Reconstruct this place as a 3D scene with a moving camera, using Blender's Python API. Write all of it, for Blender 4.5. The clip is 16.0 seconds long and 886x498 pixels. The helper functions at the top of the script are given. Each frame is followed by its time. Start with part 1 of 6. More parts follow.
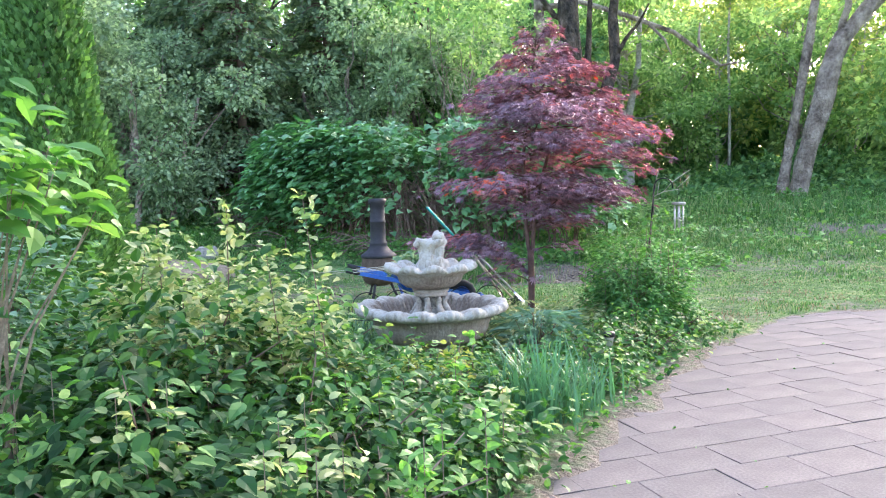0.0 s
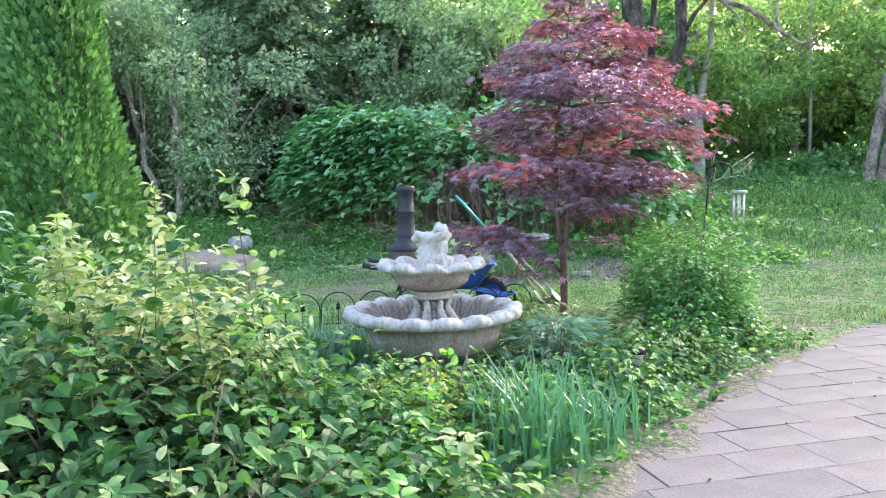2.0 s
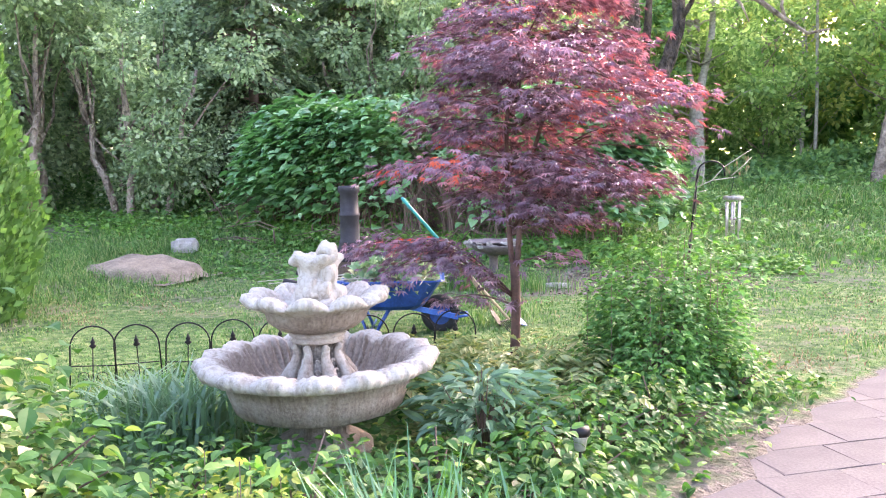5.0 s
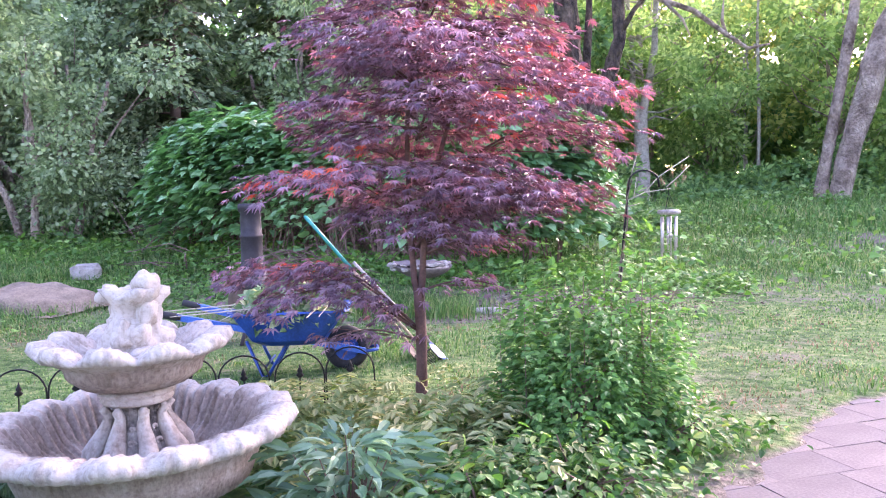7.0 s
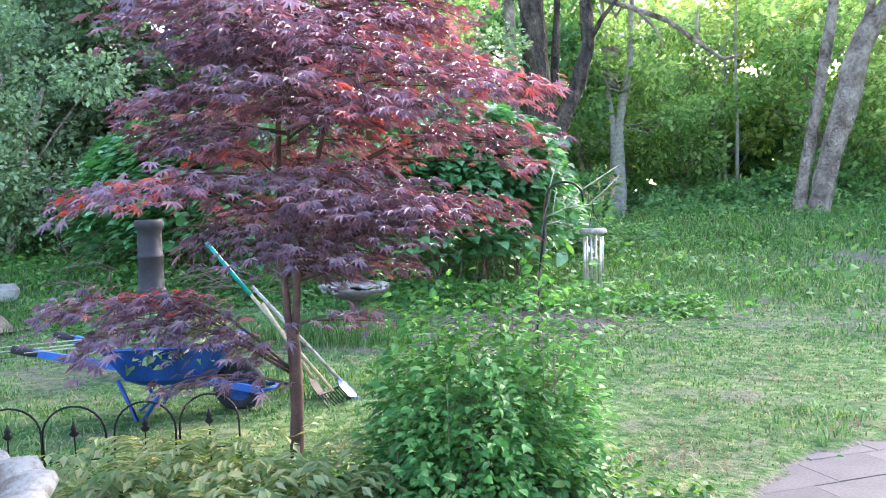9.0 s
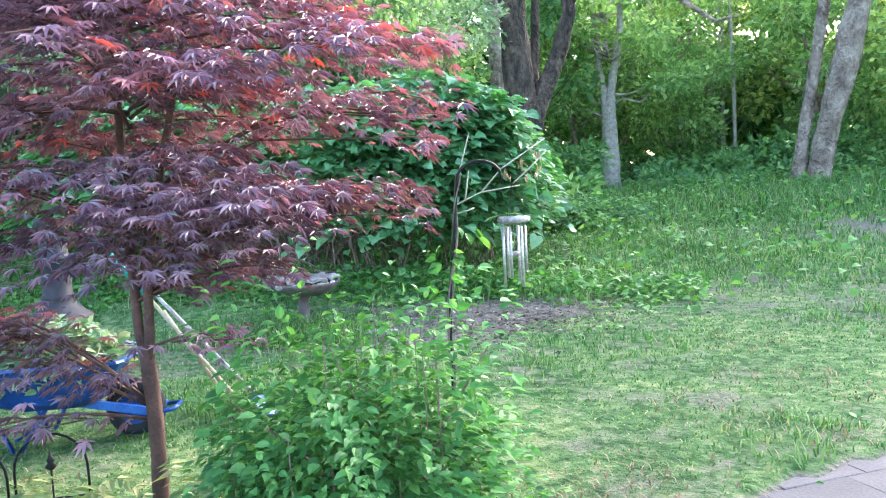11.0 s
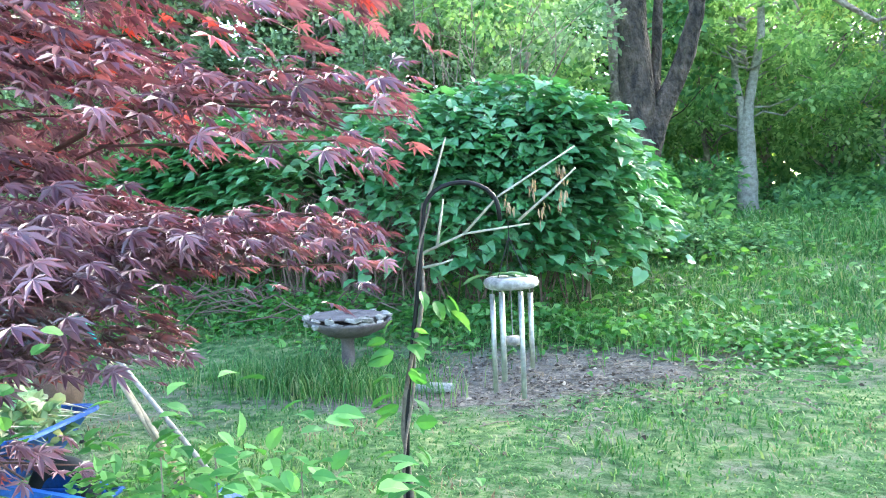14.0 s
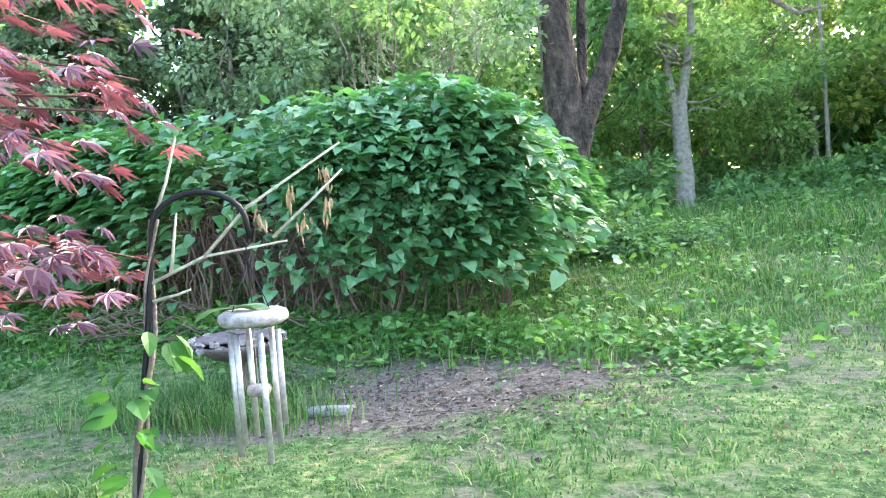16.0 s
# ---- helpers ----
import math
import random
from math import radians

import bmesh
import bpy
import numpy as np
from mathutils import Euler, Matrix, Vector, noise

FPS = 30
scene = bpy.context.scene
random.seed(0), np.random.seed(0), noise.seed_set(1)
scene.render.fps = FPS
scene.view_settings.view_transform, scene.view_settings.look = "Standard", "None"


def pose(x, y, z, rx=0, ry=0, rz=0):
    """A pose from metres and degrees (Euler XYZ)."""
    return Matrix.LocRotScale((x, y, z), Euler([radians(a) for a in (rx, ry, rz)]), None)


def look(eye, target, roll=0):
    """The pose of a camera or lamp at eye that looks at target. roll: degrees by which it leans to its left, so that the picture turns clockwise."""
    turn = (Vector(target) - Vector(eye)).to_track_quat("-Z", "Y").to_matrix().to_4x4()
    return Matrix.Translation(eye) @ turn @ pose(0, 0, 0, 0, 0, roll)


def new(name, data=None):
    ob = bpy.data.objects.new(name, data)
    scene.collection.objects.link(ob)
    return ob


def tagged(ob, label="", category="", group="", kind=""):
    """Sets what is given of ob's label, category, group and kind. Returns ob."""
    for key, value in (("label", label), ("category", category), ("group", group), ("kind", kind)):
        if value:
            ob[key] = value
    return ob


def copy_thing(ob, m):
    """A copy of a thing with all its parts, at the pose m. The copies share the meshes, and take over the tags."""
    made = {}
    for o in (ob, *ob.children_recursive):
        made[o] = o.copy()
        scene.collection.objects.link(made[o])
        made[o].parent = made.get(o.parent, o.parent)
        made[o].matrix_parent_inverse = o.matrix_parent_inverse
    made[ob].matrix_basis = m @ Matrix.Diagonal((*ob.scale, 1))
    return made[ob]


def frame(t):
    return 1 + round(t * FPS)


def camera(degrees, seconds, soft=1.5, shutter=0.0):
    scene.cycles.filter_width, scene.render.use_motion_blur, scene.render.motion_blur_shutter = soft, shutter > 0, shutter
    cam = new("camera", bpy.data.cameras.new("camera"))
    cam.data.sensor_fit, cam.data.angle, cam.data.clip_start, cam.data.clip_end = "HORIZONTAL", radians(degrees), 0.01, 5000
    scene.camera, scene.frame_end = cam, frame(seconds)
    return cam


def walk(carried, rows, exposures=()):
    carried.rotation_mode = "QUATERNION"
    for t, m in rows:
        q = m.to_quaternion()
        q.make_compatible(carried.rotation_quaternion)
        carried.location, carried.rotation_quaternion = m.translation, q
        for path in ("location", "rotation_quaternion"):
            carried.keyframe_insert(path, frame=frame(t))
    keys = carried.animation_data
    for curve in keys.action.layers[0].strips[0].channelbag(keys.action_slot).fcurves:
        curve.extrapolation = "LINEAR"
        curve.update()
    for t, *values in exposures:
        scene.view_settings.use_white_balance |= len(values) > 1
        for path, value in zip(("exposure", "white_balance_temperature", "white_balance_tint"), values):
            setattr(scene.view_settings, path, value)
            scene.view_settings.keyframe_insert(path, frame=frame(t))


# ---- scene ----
cam = camera(60.0, 16.0, soft=1.1)
PATH = [
    (0, (1.586, 0.064, 1.266), (1.274, 1.588, 1.157), -1.6),
    (0.5, (1.696, 0.283, 1.376), (1.322, 1.792, 1.249), 1.4),
    (1, (1.728, 0.476, 1.335), (1.279, 1.960, 1.168), -1.1),
    (1.5, (1.788, 0.883, 1.201), (1.331, 2.370, 1.090), -1.6),
    (2, (1.845, 1.060, 1.226), (1.396, 2.549, 1.100), -1.5),
    (2.5, (2.016, 1.285, 1.253), (1.530, 2.761, 1.121), -1.3),
    (3, (2.040, 1.514, 1.239), (1.540, 2.983, 1.075), -1.6),
    (5.3, (2.007, 2.685, 1.274), (1.565, 4.176, 1.154), -1.4),
    (5.5, (1.992, 2.789, 1.275), (1.562, 4.287, 1.199), -2.8),
    (6, (1.955, 2.978, 1.250), (1.602, 4.495, 1.163), -3.6),
    (6.5, (2.015, 3.193, 1.228), (1.653, 4.707, 1.131), -3.5),
    (7, (2.154, 3.431, 1.225), (1.790, 4.944, 1.126), -1.6),
    (7.5, (2.220, 3.723, 1.250), (1.875, 5.242, 1.171), -1.6),
    (8, (2.252, 3.920, 1.246), (1.916, 5.441, 1.172), -1.6),
    (8.5, (2.393, 4.168, 1.226), (2.051, 5.689, 1.163), -1.8),
    (9, (2.532, 4.327, 1.224), (2.191, 5.848, 1.153), -1.6),
    (9.2, (2.559, 4.387, 1.226), (2.225, 5.909, 1.145), -1.4),
    (11.5, (2.920, 5.476, 1.265), (2.562, 6.990, 1.150), -3.9),
    (12, (2.909, 5.792, 1.279), (2.558, 7.309, 1.197), -3.3),
    (12.5, (2.984, 5.994, 1.272), (2.604, 7.504, 1.182), -3.0),
    (13, (3.122, 6.179, 1.273), (2.632, 7.659, 1.192), -0.3),
    (13.5, (3.131, 6.362, 1.279), (2.546, 7.805, 1.187), -2.6),
    (13.6, (3.141, 6.391, 1.271), (2.547, 7.831, 1.190), -3.2),
    (14, (3.038, 6.646, 1.292), (2.437, 8.083, 1.225), -2.6),
    (14.5, (3.022, 6.763, 1.292), (2.426, 8.202, 1.195), -2.7),
    (15, (3.114, 6.954, 1.288), (2.508, 8.390, 1.211), -2.9),
    (15.5, (3.264, 7.112, 1.284), (2.670, 8.553, 1.221), -3.5),
    (16, (3.335, 7.209, 1.282), (2.817, 8.678, 1.219), -4.7),
]
walk(cam, [(t, look(eye, target, roll)) for t, eye, target, roll in PATH], [(0.0, 2.88, 6250, 18), (3.2, 3.19, 6250, 15), (5.3, 3.38, 6900, 39), (6.0, 3.26, 6600, 52), (7.0, 3.22, 6300, 48), (7.6, 3.1, 6150, 40), (8.4, 3.1, 6050, 22), (9.2, 3.13, 6050, 17), (13.0, 3.3, 5700, 6), (15.0, 3.36, 5700, 5), (16.0, 3.34, 6300, 16)])

# ---- world and light ----
SUN_UP, SUN_ROUND = 24.0, 28.0
world = bpy.data.worlds.new("evening_sky")
scene.world = world
world.use_nodes = True
wn = world.node_tree.nodes
sky = wn.new("ShaderNodeTexSky")
sky.sky_type = "NISHITA"
sky.sun_disc = False
sky.sun_elevation = radians(SUN_UP)
sky.sun_rotation = radians(SUN_ROUND)
sky.air_density, sky.dust_density, sky.ozone_density = 1.0, 3.0, 1.0
wn["Background"].inputs["Strength"].default_value = 0.15
world.node_tree.links.new(sky.outputs[0], wn["Background"].inputs["Color"])
sun = new("sun", bpy.data.lights.new("sun", "SUN"))
sun.data.energy, sun.data.angle, sun.data.color = 0.8, radians(20), (1.0, 0.9, 0.72)
sa = radians(SUN_ROUND)
sun.matrix_world = look((30 * math.sin(sa), 30 * math.cos(sa), 30 * math.tan(radians(SUN_UP))), (0, 0, 0))


# ---- materials ----
def nodes_of(name):
    m = bpy.data.materials.new(name)
    m.use_nodes = True
    nt = m.node_tree
    return m, nt, nt.nodes["Principled BSDF"]


def noise_node(nt, scale, detail=4.0, rough=0.6, coords="Object"):
    tc = nt.nodes.new("ShaderNodeTexCoord")
    n = nt.nodes.new("ShaderNodeTexNoise")
    n.inputs["Scale"].default_value, n.inputs["Detail"].default_value = scale, detail
    n.inputs["Roughness"].default_value = rough
    nt.links.new(tc.outputs[coords], n.inputs["Vector"])
    return n


def ramp(nt, source, stops):
    r = nt.nodes.new("ShaderNodeValToRGB")
    el = r.color_ramp.elements
    while len(el) < len(stops):
        el.new(0.5)
    for e, (p, c) in zip(el, stops):
        e.position, e.color = p, (*c, 1)
    nt.links.new(source, r.inputs[0])
    return r


def blend(nt, kind, fac, a, b):
    m = nt.nodes.new("ShaderNodeMix")
    m.data_type, m.blend_type = "RGBA", kind
    if isinstance(fac, float):
        m.inputs[0].default_value = fac
    else:
        nt.links.new(fac, m.inputs[0])
    for s, v in ((6, a), (7, b)):
        if isinstance(v, tuple):
            m.inputs[s].default_value = (*v, 1)
        else:
            nt.links.new(v, m.inputs[s])
    return m.outputs[2]


def bump(nt, bsdf, height, strength, distance):
    b = nt.nodes.new("ShaderNodeBump")
    b.inputs["Strength"].default_value, b.inputs["Distance"].default_value = strength, distance
    nt.links.new(height, b.inputs["Height"])
    nt.links.new(b.outputs[0], bsdf.inputs["Normal"])


def surface(name, stops, scale=8.0, fine=60.0, rough=0.8, metal=0.0, relief=0.3, depth=0.01, coat=0.0, stretch=1.0, piece=False):
    """A worn solid: colour stops over a coarse noise, with a fine grain and relief."""
    m, nt, b = nodes_of(name)
    n1, n2 = noise_node(nt, scale), noise_node(nt, fine, 3.0)
    if stretch != 1.0:
        for n in (n1, n2):
            mp = nt.nodes.new("ShaderNodeMapping")
            mp.inputs["Scale"].default_value = (1, 1, stretch)
            nt.links.new(n.inputs["Vector"].links[0].from_socket, mp.inputs["Vector"])
            nt.links.new(mp.outputs[0], n.inputs["Vector"])
    c = ramp(nt, n1.outputs["Fac"], stops).outputs[0]
    if piece:
        own = nt.nodes.new("ShaderNodeObjectInfo")
        tint = ramp(nt, own.outputs["Random"], [(0.0, (0.88, 0.88, 0.90)), (0.5, (1.0, 0.99, 0.98)), (1.0, (1.09, 1.05, 1.04))]).outputs[0]
        c = blend(nt, "MULTIPLY", 1.0, c, tint)
    g = ramp(nt, n2.outputs["Fac"], [(0.3, (0.72, 0.72, 0.72)), (0.7, (1.15, 1.15, 1.15))]).outputs[0]
    nt.links.new(blend(nt, "MULTIPLY", 1.0, c, g), b.inputs["Base Color"])
    b.inputs["Roughness"].default_value, b.inputs["Metallic"].default_value = rough, metal
    b.inputs["Coat Weight"].default_value = coat
    bump(nt, b, n2.outputs["Fac"], relief, depth)
    return m


def leafy(name, stops, glow, through_light=0.35, rough=0.45, gloss=0.5, drift=0.0):
    """A leaf: each leaf takes its own shade, and lets some light through."""
    m, nt, b = nodes_of(name)
    geo = nt.nodes.new("ShaderNodeNewGeometry")
    patch = noise_node(nt, 1.3, 3.0)
    pick = nt.nodes.new("ShaderNodeMath")
    pick.operation = "MULTIPLY_ADD"
    pick.inputs[1].default_value = drift * 3.0
    nt.links.new(patch.outputs["Fac"], pick.inputs[0])
    low = nt.nodes.new("ShaderNodeMath")
    low.operation = "MULTIPLY_ADD"
    low.inputs[1].default_value, low.inputs[2].default_value = 1.0 - drift * 0.5, -drift * 1.3
    nt.links.new(geo.outputs["Random Per Island"], low.inputs[0])
    nt.links.new(low.outputs[0], pick.inputs[2])
    c = ramp(nt, pick.outputs[0], stops)
    shade = ramp(nt, patch.outputs["Fac"], [(0.3, (0.75, 0.8, 0.75)), (0.7, (1.2, 1.15, 1.1))]).outputs[0]
    col = blend(nt, "MULTIPLY", 1.0, c.outputs[0], shade)
    nt.links.new(col, b.inputs["Base Color"])
    b.inputs["Roughness"].default_value = rough
    b.inputs["Specular IOR Level"].default_value = gloss
    tr = nt.nodes.new("ShaderNodeBsdfTranslucent")
    nt.links.new(blend(nt, "MULTIPLY", 1.0, col, glow), tr.inputs["Color"])
    mix = nt.nodes.new("ShaderNodeMixShader")
    mix.inputs[0].default_value = through_light
    nt.links.new(b.outputs[0], mix.inputs[1])
    nt.links.new(tr.outputs[0], mix.inputs[2])
    nt.links.new(mix.outputs[0], nt.nodes["Material Output"].inputs["Surface"])
    return m


M_KNOT = leafy("knotweed_leaf", [(0.0, (0.055, 0.17, 0.068)), (0.5, (0.12, 0.29, 0.115)), (1.0, (0.27, 0.46, 0.25))], (1.3, 1.6, 0.7), 0.3, 0.40, 0.8)
M_HEDGE = leafy("hedge_leaf", [(0.0, (0.022, 0.075, 0.022)), (0.4, (0.05, 0.15, 0.04)), (0.75, (0.095, 0.23, 0.06)), (0.94, (0.19, 0.32, 0.09)), (1.0, (0.34, 0.42, 0.15))], (1.5, 1.7, 0.6), 0.33, 0.5, 0.35)
M_YOUNG = leafy("young_leaf", [(0.0, (0.09, 0.24, 0.06)), (0.6, (0.17, 0.36, 0.10)), (1.0, (0.32, 0.46, 0.18))], (1.5, 1.6, 0.7), 0.4, 0.5, 0.35)
# darker hedge leaf for the near-left bushes, their shade put into the colour
M_HEDGE_SHADE = leafy("shaded_hedge_leaf", [(0.0, (0.011, 0.042, 0.013)), (0.5, (0.029, 0.094, 0.026)), (0.85, (0.065, 0.165, 0.047)), (1.0, (0.15, 0.27, 0.085))], (1.5, 1.7, 0.6), 0.27, 0.55, 0.25)
M_CREAM = leafy("cream_leaf", [(0.0, (0.13, 0.25, 0.08)), (0.5, (0.33, 0.41, 0.19)), (1.0, (0.60, 0.58, 0.38))], (1.3, 1.3, 0.8), 0.38, 0.6, 0.3)
M_SHRUB = leafy("shrub_leaf", [(0.0, (0.04, 0.125, 0.038)), (0.6, (0.095, 0.25, 0.075)), (1.0, (0.20, 0.39, 0.13))], (1.6, 1.8, 0.7), 0.35, 0.55, 0.3)
M_BROAD = leafy("broad_bright_leaf", [(0.0, (0.05, 0.15, 0.035)), (0.6, (0.11, 0.26, 0.07)), (1.0, (0.22, 0.38, 0.13))], (1.6, 1.7, 0.7), 0.4, 0.5, 0.35)
M_GOLD = leafy("golden_leaf", [(0.0, (0.16, 0.27, 0.05)), (0.6, (0.33, 0.40, 0.09)), (1.0, (0.52, 0.50, 0.20))], (1.4, 1.3, 0.6), 0.4, 0.5, 0.3)
M_FROND = leafy("frond_leaf", [(0.0, (0.12, 0.2, 0.07)), (0.5, (0.24, 0.31, 0.12)), (1.0, (0.45, 0.43, 0.22))], (1.4, 1.5, 0.7), 0.3, 0.5)
M_IRIS = leafy("iris_blade", [(0.0, (0.04, 0.15, 0.075)), (1.0, (0.115, 0.27, 0.15))], (1.4, 1.6, 0.9), 0.25, 0.4)
M_GREYLEAF = leafy("greyish_leaf", [(0.0, (0.06, 0.15, 0.085)), (0.7, (0.14, 0.26, 0.165)), (1.0, (0.25, 0.37, 0.26))], (1.4, 1.5, 0.9), 0.25, 0.5)
# sky sheen is put into the lavender stop, backlight into the red-orange ones
M_MAPLE = leafy("maple_leaf", [(0.0, (0.095, 0.048, 0.085)), (0.5, (0.205, 0.12, 0.185)), (0.82, (0.38, 0.265, 0.35)), (0.91, (0.42, 0.13, 0.14)), (1.0, (0.60, 0.12, 0.045))], (1.75, 0.65, 0.45), 0.26, 0.40, 1.0, 0.42)
M_GRASS = leafy("grass_blade", [(0.0, (0.035, 0.105, 0.028)), (0.5, (0.088, 0.21, 0.062)), (0.82, (0.19, 0.30, 0.11)), (1.0, (0.34, 0.335, 0.19))], (1.4, 1.6, 0.8), 0.33, 0.6, 0.3)
M_TREE = leafy("tree_leaf", [(0.0, (0.12, 0.225, 0.085)), (0.6, (0.26, 0.41, 0.165)), (1.0, (0.48, 0.60, 0.30))], (1.35, 1.4, 0.8), 0.52, 0.6, 0.3)
# the low sun's yellow glow is painted into this paler leaf colour
M_LIME = leafy("sunlit_tree_leaf", [(0.0, (0.13, 0.235, 0.08)), (0.6, (0.27, 0.39, 0.14)), (1.0, (0.56, 0.58, 0.25))], (1.45, 1.35, 0.7), 0.52, 0.6, 0.3)
M_WILLOW = leafy("willow_leaf", [(0.0, (0.155, 0.235, 0.14)), (0.6, (0.30, 0.405, 0.245)), (1.0, (0.47, 0.57, 0.38))], (1.3, 1.4, 0.9), 0.45, 0.5)
M_CEDAR = leafy("cedar_spray", [(0.0, (0.06, 0.14, 0.045)), (0.7, (0.11, 0.23, 0.07)), (1.0, (0.19, 0.34, 0.12))], (1.3, 1.5, 0.7), 0.3, 0.6, 0.3)
M_UNDER = leafy("undergrowth_leaf", [(0.0, (0.065, 0.155, 0.065)), (0.6, (0.145, 0.29, 0.12)), (1.0, (0.30, 0.46, 0.22))], (1.4, 1.5, 0.8), 0.46, 0.6, 0.3)
M_CONIFER = leafy("dark_needle_spray", [(0.0, (0.10, 0.155, 0.095)), (0.6, (0.19, 0.27, 0.155)), (1.0, (0.32, 0.40, 0.24))], (1.2, 1.35, 0.85), 0.36, 0.7, 0.2)
M_PLUM = leafy("plum_leaf", [(0.0, (0.06, 0.03, 0.06)), (0.6, (0.13, 0.065, 0.11)), (1.0, (0.26, 0.13, 0.19))], (1.6, 0.8, 0.8), 0.3, 0.5, 0.4)
M_CUTTING = leafy("cut_leaf", [(0.0, (0.12, 0.26, 0.12)), (0.6, (0.25, 0.36, 0.2)), (1.0, (0.5, 0.5, 0.32))], (1.4, 1.4, 0.9), 0.3, 0.5)
M_STRAW = leafy("dry_leaf", [(0.0, (0.16, 0.10, 0.06)), (1.0, (0.42, 0.32, 0.2))], (1.2, 1.1, 0.8), 0.2, 0.8)
M_LITTER = leafy("litter_leaf", [(0.0, (0.06, 0.045, 0.035)), (0.7, (0.16, 0.125, 0.10)), (1.0, (0.36, 0.31, 0.25))], (1.1, 1.0, 0.9), 0.1, 0.9)
M_BARK = surface("grey_bark", [(0.32, (0.12, 0.08, 0.06)), (0.5, (0.36, 0.275, 0.215)), (0.72, (0.60, 0.49, 0.40))], 2.6, 13.0, 0.9, 0, 1.0, 0.2, 0.0, 0.8)
M_DARKBARK = surface("dark_bark", [(0.36, (0.025, 0.018, 0.014)), (0.52, (0.10, 0.072, 0.054)), (0.62, (0.15, 0.105, 0.078)), (0.8, (0.34, 0.255, 0.20))], 4.5, 13.0, 0.95, 0, 1.0, 0.25, 0.0, 0.5)
M_PALEBARK = surface("pale_bark", [(0.3, (0.22, 0.19, 0.16)), (0.7, (0.5, 0.46, 0.4))], 10.0, 50.0, 0.9, 0, 0.7, 0.02)
M_MAPLEBARK = surface("maple_bark", [(0.3, (0.07, 0.035, 0.03)), (0.7, (0.17, 0.085, 0.065))], 16.0, 90.0, 0.75, 0, 0.5, 0.006)
M_TWIG = surface("twig", [(0.3, (0.12, 0.09, 0.06)), (0.7, (0.3, 0.24, 0.17))], 20.0, 90.0, 0.85, 0, 0.4, 0.004)
M_VINE = surface("vine_bark", [(0.3, (0.09, 0.07, 0.055)), (0.7, (0.26, 0.21, 0.165))], 24.0, 90.0, 0.9, 0, 0.7, 0.005)
M_DEADTWIG = surface("bare_twig", [(0.3, (0.36, 0.33, 0.24)), (0.7, (0.58, 0.55, 0.42))], 20.0, 90.0, 0.85, 0, 0.4, 0.004)
M_CANE = surface("brown_cane", [(0.3, (0.10, 0.06, 0.045)), (0.7, (0.24, 0.16, 0.12))], 6.0, 60.0, 0.85, 0, 0.3, 0.005)
M_PAVER = surface("concrete_paver", [(0.3, (0.082, 0.073, 0.075)), (0.5, (0.11, 0.098, 0.10)), (0.7, (0.135, 0.12, 0.119))], 2.2, 70.0, 0.9, 0, 0.35, 0.004, 0.0, 1.0, True)
M_BLUE = surface("blue_painted_steel", [(0.3, (0.01, 0.045, 0.19)), (0.65, (0.02, 0.09, 0.36)), (0.82, (0.06, 0.11, 0.25))], 7.0, 60.0, 0.4, 0.2, 0.15, 0.002)
M_BLUEWOOD = surface("blue_painted_wood", [(0.3, (0.02, 0.10, 0.42)), (0.7, (0.05, 0.18, 0.55))], 7.0, 60.0, 0.5, 0, 0.2, 0.002)
M_RUBBER = surface("black_rubber", [(0.3, (0.012, 0.012, 0.013)), (0.7, (0.03, 0.03, 0.032))], 14.0, 90.0, 0.75, 0, 0.3, 0.003)
M_IRON = surface("black_iron", [(0.3, (0.01, 0.01, 0.011)), (0.75, (0.03, 0.028, 0.028))], 14.0, 90.0, 0.5, 0.6, 0.3, 0.002)
M_CAST = surface("cast_iron", [(0.3, (0.014, 0.012, 0.016)), (0.7, (0.042, 0.036, 0.042))], 9.0, 80.0, 0.68, 0.0, 0.4, 0.003)
M_RUST = surface("rusty_wire", [(0.3, (0.08, 0.05, 0.035)), (0.7, (0.16, 0.11, 0.08))], 14.0, 90.0, 0.8, 0.3, 0.4, 0.003)
M_TEAL = surface("teal_plastic", [(0.3, (0.0, 0.24, 0.22)), (0.7, (0.0, 0.33, 0.29))], 9.0, 60.0, 0.35, 0, 0.05, 0.001)
M_ASH = surface("pale_ash_wood", [(0.3, (0.36, 0.27, 0.16)), (0.7, (0.55, 0.44, 0.28))], 14.0, 80.0, 0.6, 0, 0.2, 0.002)
M_GREYWOOD = surface("weathered_wood", [(0.3, (0.20, 0.185, 0.165)), (0.5, (0.38, 0.35, 0.31)), (0.72, (0.52, 0.49, 0.45))], 22.0, 90.0, 0.85, 0, 0.7, 0.006)
M_ALU = surface("dull_aluminium", [(0.3, (0.42, 0.40, 0.38)), (0.7, (0.66, 0.65, 0.63))], 16.0, 80.0, 0.45, 0.65, 0.1, 0.001)
M_ROCK = surface("pale_stone", [(0.3, (0.24, 0.22, 0.19)), (0.7, (0.42, 0.39, 0.35))], 8.0, 60.0, 0.9, 0, 0.8, 0.01)
M_SOIL = surface("dry_soil", [(0.3, (0.17, 0.135, 0.10)), (0.7, (0.36, 0.29, 0.215))], 5.0, 50.0, 0.95, 0, 1.0, 0.03)
M_DISH = surface("brown_resin", [(0.3, (0.10, 0.08, 0.075)), (0.7, (0.20, 0.165, 0.155))], 12.0, 80.0, 0.9, 0, 0.6, 0.004)


